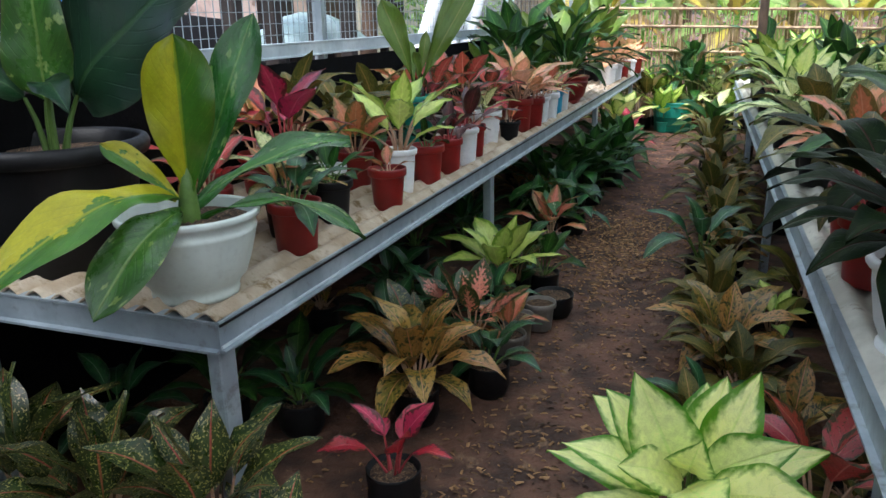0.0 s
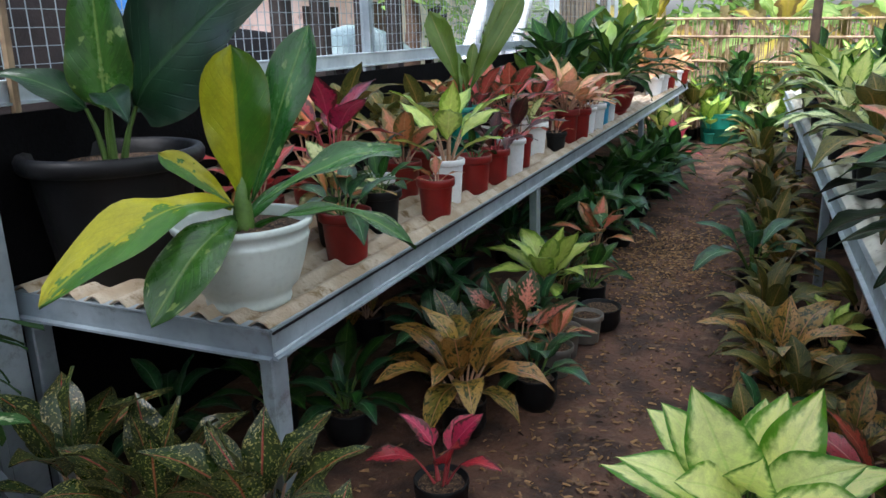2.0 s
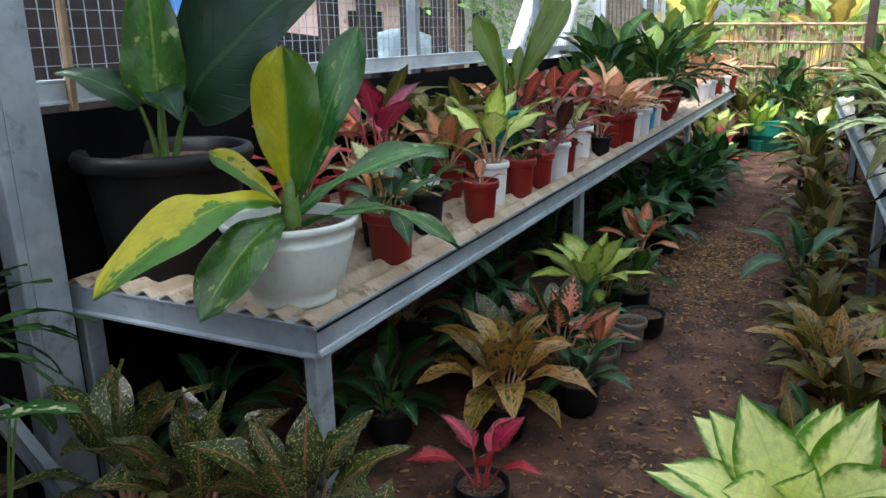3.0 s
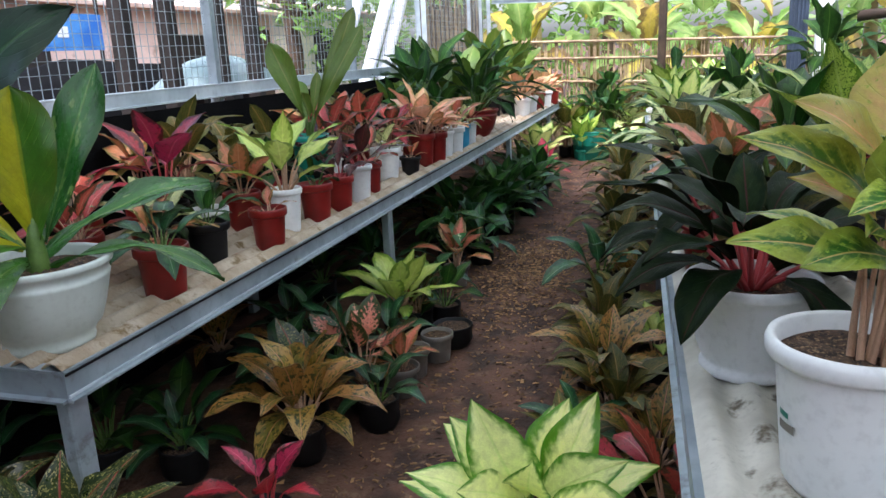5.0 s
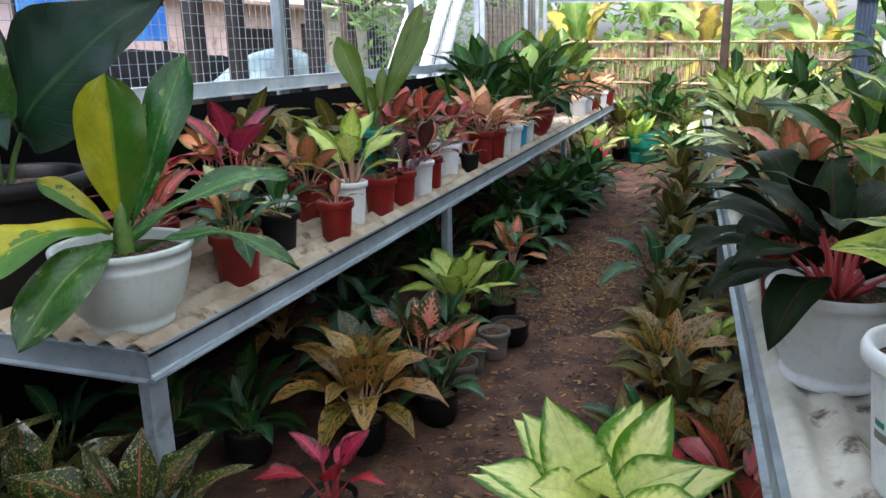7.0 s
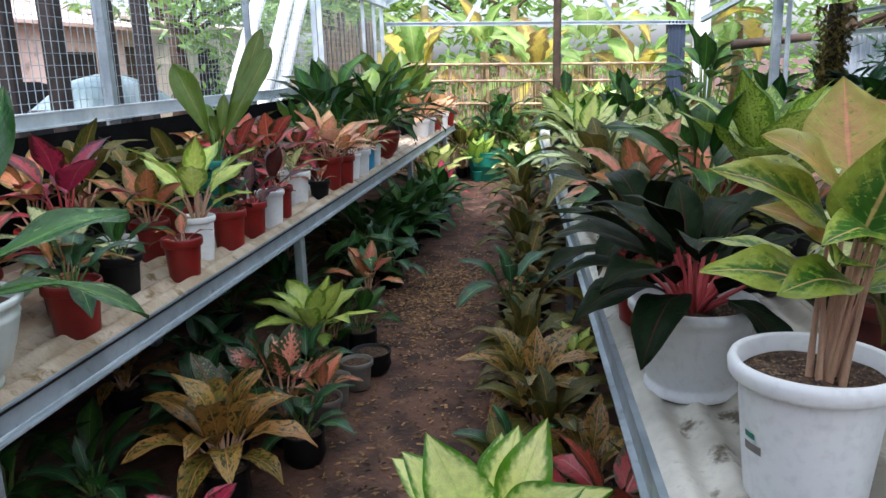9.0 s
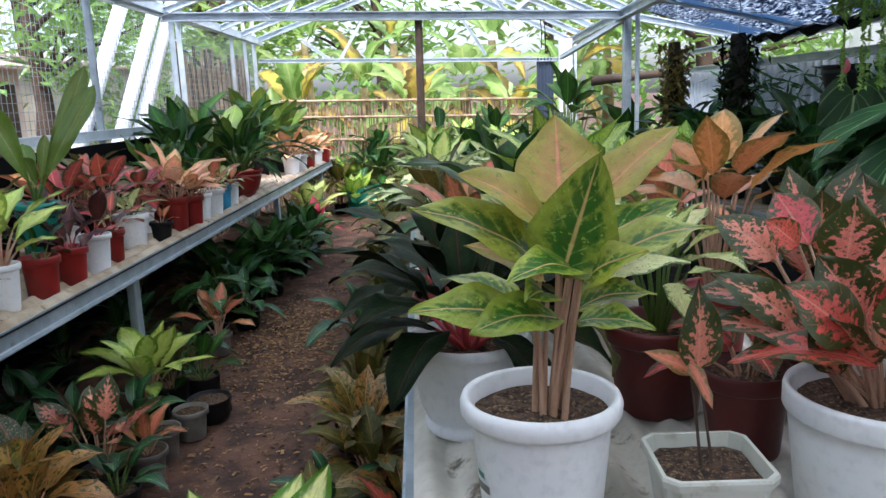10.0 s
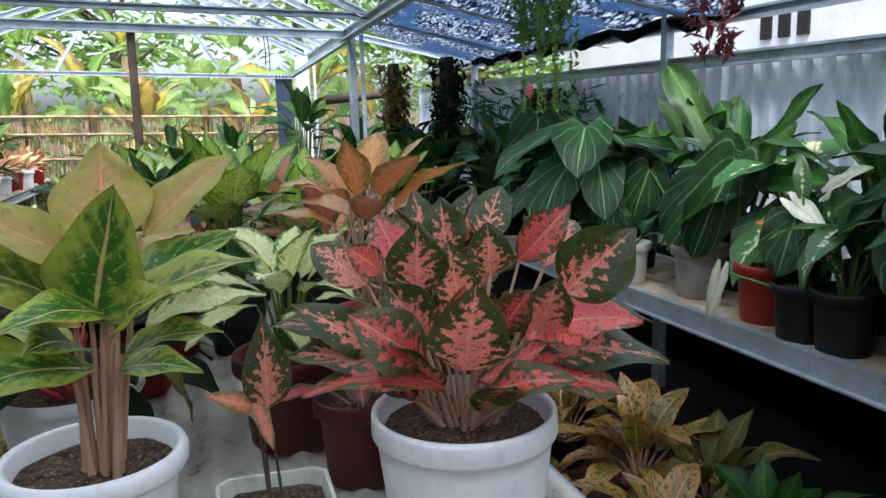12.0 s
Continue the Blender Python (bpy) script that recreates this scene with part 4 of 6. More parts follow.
EL, ER, AP = (-1.62, 2.04), (2.12, 1.90), (0.42, 2.72)
for y in (6.0, 6.85, 7.6, 8.4, 9.2, 10.0):
    if y in (6.0, 6.85, 10.0):
        d = {6.0: 0.06, 6.85: 0.0, 10.0: -0.19}[y]
        bar("bottom_chord", (EL[0], y, EL[1] + d - 0.04), (ER[0], y, ER[1] + d - 0.02), 0.04, 0.07 if y == 6.85 else 0.045, STEEL if y < 7 else STEEL_LIGHT)
        if y != 6.0:
            for k in (0.28, 0.72, 1.28, 1.72):
                xm = EL[0] + (ER[0] - EL[0]) * k / 2
                zt = EL[1] + d + (AP[1] - EL[1]) * (k if k < 1 else 2 - k)
                xb = xm + (0.35 if k in (0.28, 1.28) else -0.35)
                bar("web", (xm, y + 0.01, zt), (xb, y + 0.01, EL[1] + d - 0.06), 0.03, 0.035)
    bar("rafter", (EL[0], y, EL[1]), (AP[0], y, AP[1]), 0.04, 0.06)
    bar("rafter", (AP[0], y, AP[1]), (ER[0] + 0.05, y, ER[1]), 0.04, 0.06)
bar("ridge", (AP[0], 5.9, AP[1] + 0.03), (AP[0], 10.3, AP[1] + 0.03), 0.04, 0.05)
bar("eave_beam", (2.10, 10.2, 1.84), (2.10, 1.2, 1.93), 0.05, 0.075)
bar("eave_beam", (-1.60, 10.2, 2.02), (-1.60, 0.9, 2.14), 0.05, 0.075)
for k in (0.35, 0.7):
    bar("purlin", (ER[0] + (AP[0] - ER[0]) * k, 5.9, ER[1] + (AP[1] - ER[1]) * k + 0.06), (ER[0] + (AP[0] - ER[0]) * k, 10.3, ER[1] + (AP[1] - ER[1]) * k + 0.06), 0.03, 0.04)
bar("brace", (2.10, 6.85, 1.86), (1.72, 7.75, 1.62), 0.03, 0.04)
for y in (6.85, 10.0):
    Geo().box(rl(2.10, y - 0.04, 0), rl(2.16, y + 0.04, 1.92), 0.004).make("post", STEEL, roof)
    Geo().box(rl(2.20, y - 0.02, 0), rl(2.23, y + 0.02, 1.92), 0.004).make("post", STEEL_LIGHT, roof)
for y in (1.4, 2.6, 3.8, 5.0, 6.2, 7.4):
    bar("lean_to_rafter", (2.10, y, 1.96), (3.46, y, 1.66), 0.04, 0.06)

for x, l in ((1.43, 0.22), (1.46, 0.27)):
    Geo().tube([rl(x, 6.83, 1.90), rl(x + 0.01, 6.83, 1.90 - l / 2), rl(x + 0.005, 6.83, 1.90 - l)], 0.004, 5).make("hanging_wire", BLACK_PL, roof, "short dark wire hanging from the chord")
# unseen translucent sheet added over the near bays, above the picture, to dim the inside
FILM, ft, fb = nodes_of("milky_roof_film")
ftr = ft.nodes.new("ShaderNodeBsdfTranslucent")
ftr.inputs[0].default_value = (0.43, 0.46, 0.45, 1)
fms = ft.nodes.new("ShaderNodeMixShader")
fms.inputs[0].default_value = 0.75
fb.inputs["Base Color"].default_value = (0.5, 0.52, 0.5, 1)
link(ft, fb.outputs[0], fms.inputs[1])
link(ft, ftr.outputs[0], fms.inputs[2])
link(ft, fms.outputs[0], ft.nodes["Material Output"].inputs[0])
film_v = [rl(x, y, z) for y in (-1.5, 5.9) for x, z in ((EL[0] - 0.1, EL[1] + 0.18), (AP[0], AP[1] + 0.12), (ER[0] + 0.1, ER[1] + 0.18))]
side_v = [rl(x, y, z) for y in (-1.5, 1.8) for x, z in ((ER[0] + 0.12, 2.12), (3.50, 1.98))]
# a second unseen sheet, added to darken the lean-to
mesh_ob("roof_film", side_v, [(0, 1, 3, 2)], FILM, roof, "unseen milky film added to dim the lean-to", smooth=False)
mesh_ob("roof_film", film_v, [(0, 1, 4, 3), (1, 2, 5, 4)], FILM, roof, "unseen milky film added to dim the near bays", smooth=False)

# ---- zinc wall and lean-to on the other side ----
ZX = 3.34
zw = thing("wall_east", (ZX, 0, 0), "ribbed zinc sheet wall with steel rails and open gap above", "wall")
tagged(zw, kind="structure")
for i in range(11):
    y0 = -1.2 + i * 0.95
    v, f = [], []
    prof = []
    for k in range(8):
        b = y0 + k * 0.12
        prof += [(b, 0.0), (b + 0.055, 0.0), (b + 0.07, -0.028), (b + 0.105, -0.028)]
    prof = [(min(p, y0 + 0.955), q) for p, q in prof]
    dz = 0.004 if i % 2 else 0.0
    for z in (0.0, 1.50):
        v += [(q + dz, p, z) for p, q in prof]
    v += [(q + dz + 0.003, p, z) for z in (0.0, 1.50) for p, q in prof]
    n = len(prof)
    for k in range(n - 1):
        f += [(k, k + 1, n + k + 1, n + k), (2 * n + k, 3 * n + k, 3 * n + k + 1, 2 * n + k + 1), (n + k, n + k + 1, 3 * n + k + 1, 3 * n + k)]
    mesh_ob("zinc_sheet", v, f, ZINC, zw, smooth=False)
for z, h in ((1.47, 0.06), (1.66, 0.05)):
    Geo().prism((-0.06, 9.0, z), (-0.06, -1.2, z), c_outline(0.04, h)).make("rail", STEEL, zw)
for y in (0.9, 3.95, 7.0):
    Geo().box((-0.12, y, 0), (-0.07, y + 0.05, 1.95), 0.004).make("post", STEEL, zw)
# dark blue printed sheet under the lean-to rafters
SHEET, st, sb = nodes_of("blue_sheet")
sco = st.nodes.new("ShaderNodeTexCoord").outputs["Object"]
smap = st.nodes.new("ShaderNodeMapping")
smap.inputs["Scale"].default_value = (26.0, 8.0, 8.0)
link(st, sco, smap.inputs["Vector"])
streak = noise_tex(st, smap.outputs[0], 2.0, 6.0, 0.7)
scol = mix(st, step(st, streak, 0.43, 0.66), lin(0.19, 0.25, 0.33), lin(0.88, 0.92, 0.95))
scol = mix(st, step(st, noise_tex(st, sco, 1.6, 4.0), 0.53, 0.60), scol, lin(0.42, 0.51, 0.60))
str_ = st.nodes.new("ShaderNodeBsdfTranslucent")
link(st, scol, str_.inputs[0])
sms = st.nodes.new("ShaderNodeMixShader")
sms.inputs[0].default_value = 0.85
link(st, sb.outputs[0], sms.inputs[1])
link(st, str_.outputs[0], sms.inputs[2])
link(st, sms.outputs[0], st.nodes["Material Output"].inputs[0])
link(st, scol, sb.inputs["Base Color"])
sb.inputs["Roughness"].default_value = 0.7
v, f = [], []
ny_, nx_ = 90, 12
for j in range(ny_ + 1):
    for i in range(nx_ + 1):
        s, t_ = i / nx_, j / ny_
        x, y = 2.12 + 1.10 * s, 3.3 + 3.8 * t_
        z = 2.03 - 0.28 * s - 0.03 * math.sin(t_ * 33) * s - 0.05 * abs(math.sin(t_ * math.pi * 5)) + 0.03 * noise.noise((x * 2, y * 2, 3))
        v.append((x, y, z))
m_ = nx_ + 1
f = [(j * m_ + i, j * m_ + i + 1, (j + 1) * m_ + i + 1, (j + 1) * m_ + i) for j in range(ny_) for i in range(nx_)]
tarp = mesh_ob("tarpaulin", v, f, SHEET)
tarp.modifiers.new("thickness", "SOLIDIFY").thickness = 0.004
tagged(tarp, "sagging dark blue printed tarpaulin under the lean-to rafters", "tarpaulin")
Geo().tube([(3.24, 3.4 + k * 0.19, 1.72 - 0.02 * (k % 3)) for k in range(20)], [0.02 + 0.012 * ((k * 7) % 3) for k in range(20)], 7).make("rolled_net", BLACKNET)
tagged(bpy.data.objects["rolled_net"], "rolled black shade net along the lean-to edge", "shade net")
# black sheet added to deepen the shade below the wall bench
Geo().box((-0.13, -1.0, 0.0), (-0.122, 8.0, 0.58)).make("shade_cloth", BLACKNET, zw, "black sheet added as shade behind the bench legs")
# shade on the soil under this bench, laid as a black sheet
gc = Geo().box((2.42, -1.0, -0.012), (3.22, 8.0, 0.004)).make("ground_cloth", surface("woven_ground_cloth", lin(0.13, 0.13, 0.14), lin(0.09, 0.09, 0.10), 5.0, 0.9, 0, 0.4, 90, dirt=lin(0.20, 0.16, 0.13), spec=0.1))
tagged(gc, "black sheet standing in for the shade under the wall bench", "ground cloth")
# dark planted screen beyond the zinc wall
SLATE = surface("slate_blue_sheet", lin(0.24, 0.29, 0.36), lin(0.18, 0.22, 0.28), 4.0, 0.5, 0.1, 0.1, 40)
panel = Geo().box((1.75, 10.0, 0), (1.95, 10.03, 1.75)).make("tall_panel", SLATE)
tagged(panel, "slate-blue ribbed panel standing beside the fence", "panel")
for k in range(5):
    Geo().box((1.755 + k * 0.04, 9.985, 0), (1.772 + k * 0.04, 10.0, 1.75)).make("rib", SLATE, panel)
# unseen black sheets added behind the camera to cut the fill light
ws = Geo().box((-1.75, -2.6, 0), (3.34, -2.56, 2.6)).make("wall_south", BLACKNET)
tagged(ws, "unseen dark sheet added to block light from the near end", "wall", kind="structure")
# the unseen side sheet, blocking light from the west
Geo().box(loc_(WX - 0.075, -2.55, 0.02), loc_(WX - 0.065, 0.88, 2.1)).make("shade_cloth", BLACKNET, wall, "black cloth that blocks light")


# ---- plants on the first bench ----
WB, FB = "on bench", "plants on the corrugated bench"
# white bowl with the half-yellow plant
e = thing("variegated_fig", (-0.915, 1.77, TOP), "long green and yellow leaves in a white bowl pot", "potted plant", FB)
zz = pot(e, "bowl", 0.170, 0.212, BOWL_PL)
FIG = [((0.012, 0.00, 0.25), (0.035, -0.02, 0.62), "figtop", 0.46, (0.55, -0.8, 0.15), 0.01), ((0.02, 0.02, 0.25), (0.14, 0.14, 0.66), "fig", 0.26, (0.3, -0.9, 0.1), 0.03),
       ((-0.01, -0.02, 0.24), (-0.04, -0.55, 0.17), "figy", 0.25, (0.5, -0.1, 0.9), 0.17), ((0.00, -0.02, 0.21), (0.04, -0.37, 0.075), "fig", 0.36, (0.6, -0.5, 0.8), 0.20),
       ((0.015, 0.01, 0.22), (0.25, 0.38, 0.33), "fig", 0.21, (0.2, -0.4, 0.95), 0.11), ((0.015, 0.01, 0.18), (0.35, 0.24, 0.10), "fig", 0.15, (0.3, -0.1, 0.95), 0.20),
       ((-0.01, 0.0, 0.23), (-0.20, -0.04, 0.37), "figy", 0.26, (0.3, -0.6, 0.8), 0.10), ((-0.005, 0.02, 0.22), (-0.20, 0.28, 0.32), "fig", 0.24, (0.2, -0.5, 0.9), 0.10)]
for a, b, m, w, nrm, bow in FIG:
    leaf_between(e, blade("paddle", w, bow, 0.34, m, 1, 18, 8), a, b, nrm)
Geo().tube([(0, 0, zz - 0.03), (0.004, 0, 0.20), (0.008, 0.0, 0.26), (0.012, 0.0, 0.32)], [0.030, 0.027, 0.020, 0.008], 12).make("trunk", STEM_GREEN, e, smooth=True)
# large black tub
e = thing("foliage_plant", (-1.425, 1.88, TOP), "tall dark green leaves in a large black tub on the bench", "potted plant", FB)
zz = pot(e, "tall", 0.245, 0.35, BLACK_PL)
for a, b, m, w, nrm, bow in [((0.0, 0.0, 0.45), (0.02, 0.0, 0.86), "fig", 0.42, (0.5, -0.8, 0.2), 0.02), ((0.06, 0.05, 0.46), (0.50, 0.16, 0.80), "figdark", 0.66, (0.4, -0.7, 0.5), 0.12), ((-0.04, -0.03, 0.46), (-0.20, -0.16, 0.56), "figdark", 0.5, (0.4, -0.5, 0.8), 0.14),
                             ((0.03, -0.02, 0.50), (0.22, -0.14, 0.44), "figdark", 0.42, (0.3, -0.5, 0.8), 0.12), ((-0.05, 0.06, 0.45), (-0.10, 0.14, 0.82), "figdark", 0.42, (0.5, -0.7, 0.2), 0.04), ((0.02, 0.08, 0.44), (0.16, 0.26, 0.62), "figdark", 0.5, (0.3, -0.6, 0.7), 0.12)]:
    leaf_between(e, blade("ovate", w, bow, 0.25, m, 2, 14, 8), a, b, nrm)
    stems_mesh(e, [((a[0] * 0.3, a[1] * 0.3, zz - 0.02), a)], STEM_GREEN, 0.008)

# front row: species, x, y, pot, style, radius, height, leaves, leaf length
FRONT = [("salmon", -1.13, 1.98, "red", "std", .075, .14, 7, .10), ("teal", -0.86, 2.16, "red", "std", .078, .15, 9, .15), ("salmon", -0.98, 2.30, "black", "std", .07, .13, 9, .14), ("green", -0.93, 2.50, "black", "std", .075, .14, 7, .12),
         ("salmon", -0.82, 2.71, "red", "std", .068, .145, 5, .09), ("limeb", -0.88, 2.96, "white", "tall", .066, .17, 9, .23), ("green", -0.85, 3.16, "red", "std", .072, .155, 5, .12), ("maroon", -0.84, 3.37, "red", "std", .068, .15, 7, .17),
         ("maroon", -0.83, 3.57, "white", "tall", .066, .165, 8, .20), ("redsm", -0.86, 3.79, "red", "std", .06, .15, 6, .14), ("pale", -0.91, 4.14, "white", "std", .085, .17, 8, .14), ("salmon", -0.83, 4.31, "black", "std", .06, .10, 5, .08),
         ("peach", -0.86, 4.62, "red", "std", .08, .19, 14, .24), ("peach", -0.82, 4.76, "red", "std", .075, .18, 9, .17), ("salmon", -0.82, 4.93, "white", "tall", .07, .17, 7, .16), ("salmon", -0.82, 5.15, "white", "std", .08, .17, 8, .18),
         ("pale", -0.83, 5.42, "blue", "std", .06, .16, 7, .14), ("salmon", -0.82, 5.57, "white", "tall", .06, .16, 7, .14), ("fern", -0.90, 6.12, "red", "bowl", .17, .20, 26, .42), ("green", -0.98, 6.55, "black", "std", .10, .16, 14, .34)]
for i, (sp, x, y, lk, st_, r, h, n, L) in enumerate(FRONT):
    potted(sp, x, y, TOP, lk, st_, r, h, n, L, WB, FB, seed=100 + i)
BACK = [("redsm", -1.22, 2.24, "red", .08, .15, 9, .16, 0), ("pale", -1.05, 2.42, "black", .07, .14, 9, .14, 0), ("magenta", -1.22, 2.70, "black", .08, .16, 9, .21, .06), ("teal", -1.06, 2.72, "white", .07, .14, 8, .15, 0), ("redsm", -1.40, 2.45, "red", .08, .15, 9, .17, .04),
        ("salmon", -1.08, 2.98, "red", .075, .15, 9, .18, 0), ("olive", -1.38, 3.05, "black", .09, .16, 14, .25, .06), ("olive", -1.34, 3.38, "black", .09, .16, 14, .25, .04), ("salmon", -1.40, 2.80, "red", .08, .16, 8, .2, .06), ("green", -1.12, 3.28, "red", .075, .15, 9, .16, 0),
        ("olive", -1.36, 3.78, "black", .09, .16, 14, .24, .03), ("redsm", -1.15, 3.95, "white", .08, .16, 12, .19, .06), ("redsm", -1.05, 4.20, "red", .08, .16, 13, .20, .06), ("redsm", -1.24, 4.35, "black", .08, .16, 12, .20, .06), ("maroon", -1.06, 3.62, "black", .075, .15, 9, .18, 0),
        ("redsm", -1.00, 4.48, "white", .08, .16, 11, .18, .04), ("salmon", -1.38, 4.20, "black", .08, .15, 10, .22, .05), ("olive", -1.38, 4.72, "black", .09, .16, 13, .24, .05), ("salmon", -1.08, 4.88, "red", .08, .15, 10, .18, .02), ("green", -1.20, 5.2, "black", .09, .16, 11, .26, .05),
        ("bird", -1.30, 5.55, "black", .09, .16, 9, .34, .0), ("green", -1.28, 5.95, "black", .10, .18, 16, .34, .05), ("green", -1.06, 5.62, "black", .08, .16, 10, .24, .02), ("green", -1.38, 6.40, "black", .10, .18, 14, .40, .05), ("bird", -1.12, 6.45, "black", .10, .18, 8, .5, .0)]
for i, (sp, x, y, lk, r, h, n, L, up) in enumerate(BACK):
    potted(sp, x, y, TOP, lk, "std", r, h, n, L, WB, FB, lift=up, seed=200 + i)
# tall paddle-leaved plant in a teal pot
e = thing("foliage_plant", (-1.08, 3.62, TOP), "tall olive paddle leaves in a teal pot on the bench", "potted plant", FB)
zz = pot(e, "std", 0.09, 0.30, TEAL_PL)
for a, b, w, nrm in [((0.0, -0.05, 0.40), (-0.11, -0.10, 0.72), 0.34, (0.5, -0.85, 0.15)), ((0.03, 0.02, 0.38), (0.19, 0.18, 0.86), 0.17, (0.5, -0.8, 0.35)), ((0.04, 0.0, 0.38), (0.25, 0.12, 0.78), 0.22, (0.35, -0.85, 0.4)), ((0, 0.05, 0.38), (0.02, 0.10, 0.58), 0.26, (0.5, -0.8, 0.3)),
                     ((0.02, -0.03, 0.36), (0.06, -0.16, 0.50), 0.3, (0.5, -0.6, 0.6)), ((-0.02, 0.03, 0.36), (-0.12, 0.16, 0.54), 0.3, (0.5, -0.6, 0.6))]:
    leaf_between(e, blade("paddle", w, 0.05, 0.3, "bird", 1, 14, 6), a, b, nrm)
    stems_mesh(e, [((0, 0, zz - 0.02), a)], STEM_GREEN, 0.008)
# far bench
for i, (sp, x, y, lk, n, L, up) in enumerate([("peach", -0.85, 7.75, "white", 12, .24, 0), ("olive", -0.84, 8.1, "white", 11, .22, 0), ("peach", -0.82, 8.45, "red", 10, .2, 0), ("peach", -0.80, 8.8, "white", 10, .2, 0), ("salmon", -0.78, 9.2, "red", 9, .18, 0), ("green", -1.15, 7.8, "black", 13, .42, .1),
                                               ("bird", -1.25, 8.3, "black", 9, .62, .0), ("green", -1.1, 8.6, "black", 14, .36, .05), ("bird", -1.05, 8.05, "black", 8, .5, .05), ("green", -1.2, 9.2, "black", 14, .36, .05)]):
    potted(sp, x, y, TOP, lk, "std", .09, .17, n, L, "on bench", FB, lift=up, seed=300 + i)

# ---- plants on the ground along the path ----
GP = "plants on the ground"
FLOOR = [("spot", -0.74, 1.52, "black", 14, .22, .07), ("spot", -1.04, 1.50, "black", 15, .22, .03), ("spot", -0.52, 1.38, "black", 13, .21, .02), ("spot", -1.3, 1.5, "black", 13, .24, .04), ("magenta", -0.50, 1.98, "black", 7, .15, .02), ("gold", -0.62, 2.44, "black", 20, .235, .03), ("red", -0.56, 2.84, "black", 11, .17, .04), ("teal", -0.45, 2.70, "black", 11, .17, 0), ("teal", -0.72, 2.95, "black", 12, .19, .02), ("salmon", -0.46, 2.98, "grey", 8, .15, 0), ("teal", -0.60, 3.22, "black", 10, .16, 0), ("teal", -0.88, 2.80, "black", 12, .20, .0), ("teal", -0.80, 3.15, "black", 11, .18, 0),
         ("lime", -0.64, 3.49, "black", 15, .235, .05), ("green", -0.50, 3.75, "black", 8, .18, 0), ("teal", -0.66, 3.95, "grey", 9, .20, 0), ("salmon", -0.62, 4.40, "grey", 9, .20, .03), ("wvar", -0.70, 4.62, "black", 8, .18, .10), ("teal", -0.58, 4.85, "black", 9, .22, 0), ("green", -0.85, 5.3, "black", 16, .30, .03),
         ("green", -0.66, 5.75, "grey", 16, .30, .03), ("teal", -0.70, 5.15, "black", 12, .24, .05), ("green", -0.55, 6.3, "black", 14, .28, 0), ("magenta", -0.62, 7.6, "black", 10, .22, 0), ("dieff", -0.78, 8.3, "black", 16, .34, .02), ("green", -0.55, 6.9, "black", 12, .26, 0), ("ylwmot", -0.45, 9.3, "teal", 14, .3, .05), ("pale", -0.15, 9.7, "red", 12, .3, 0), ("ylwmot", 0.25, 9.6, "black", 14, .3, .1),
         ("green", -0.70, 5.55, "black", 18, .28, .02), ("green", -0.68, 6.05, "black", 18, .28, .02), ("teal", -0.70, 6.6, "black", 16, .28, .02), ("green", -0.72, 7.2, "black", 16, .28, .02), ("green", -1.2, 2.2, "black", 12, .2, 0), ("teal", -1.1, 3.3, "black", 10, .2, 0), ("green", -1.1, 4.3, "black", 10, .2, 0), ("teal", -0.95, 2.25, "black", 9, .15, 0),
         ("olive", 0.40, 2.72, "black", 14, .22, .02), ("gold", 0.33, 2.98, "black", 13, .22, .02), ("olive", 0.28, 3.45, "black", 15, .22, .02), ("lime", 0.50, 3.30, "black", 8, .15, .03), ("gold", 0.52, 2.45, "black", 12, .2, 0), ("teal", 0.20, 4.20, "black", 11, .25, .03), ("olive", 0.26, 4.75, "black", 15, .24, .02), ("olive", 0.22, 5.2, "black", 16, .26, .05),
         ("gold", 0.22, 5.75, "black", 13, .24, .02), ("olive", 0.18, 6.4, "black", 15, .28, .05), ("olive", 0.12, 7.1, "black", 15, .28, .08), ("green", 0.12, 7.8, "black", 13, .3, .05), ("olive", 0.05, 8.5, "black", 13, .3, .05), ("pale", 0.1, 9.1, "black", 12, .3, 0),
         ("redsm", 0.56, 2.08, "black", 9, .22, .06), ("teal", 0.28, 2.50, "black", 9, .16, 0), ("gold", 2.25, 2.50, "maroon", 15, .24, .03), ("gold", 2.05, 2.05, "black", 12, .22, 0), ("olive", 2.2, 3.2, "black", 12, .22, 0), ("green", 2.35, 2.0, "maroon", 10, .2, 0), ("olive", 1.9, 2.8, "black", 12, .2, 0)]
rnd = random.Random(31)
for k in range(13):  # dense filling under the first bench
    FLOOR.append((["teal", "green", "spot", "gold", "teal", "spot", "green"][k % 7], -1.35 + 0.33 * (k % 3) + rnd.uniform(-.08, .08), 2.0 + k * 0.34 + rnd.uniform(-.06, .06), "black", 10, rnd.uniform(.17, .24), 0.0))
for k in range(12):  # and under the benches across the path
    FLOOR.append((["olive", "gold", "green", "olive", "teal"][k % 5], 0.62 + 0.3 * (k % 3) + rnd.uniform(-.06, .06), 2.2 + k * 0.5 + rnd.uniform(-.06, .06), "black", 10, rnd.uniform(.18, .24), 0.0))
for k in range(12):  # a close fringe along the path
    FLOOR.append((["olive", "gold", "olive", "olive"][k % 4], 0.30 + rnd.uniform(-.05, .05), 2.45 + k * 0.36, "black", 15, rnd.uniform(.15, .19), 0.0))
for k in range(15):  # a low hedge of pots along the bamboo fence
    FLOOR.append((["green", "pale", "olive", "ylwmot", "teal"][k % 5], -1.1 + 0.19 * k + rnd.uniform(-.05, .05), 9.72 + rnd.uniform(-.12, .12), "black", 14, rnd.uniform(.28, .36), rnd.uniform(.15, .42)))
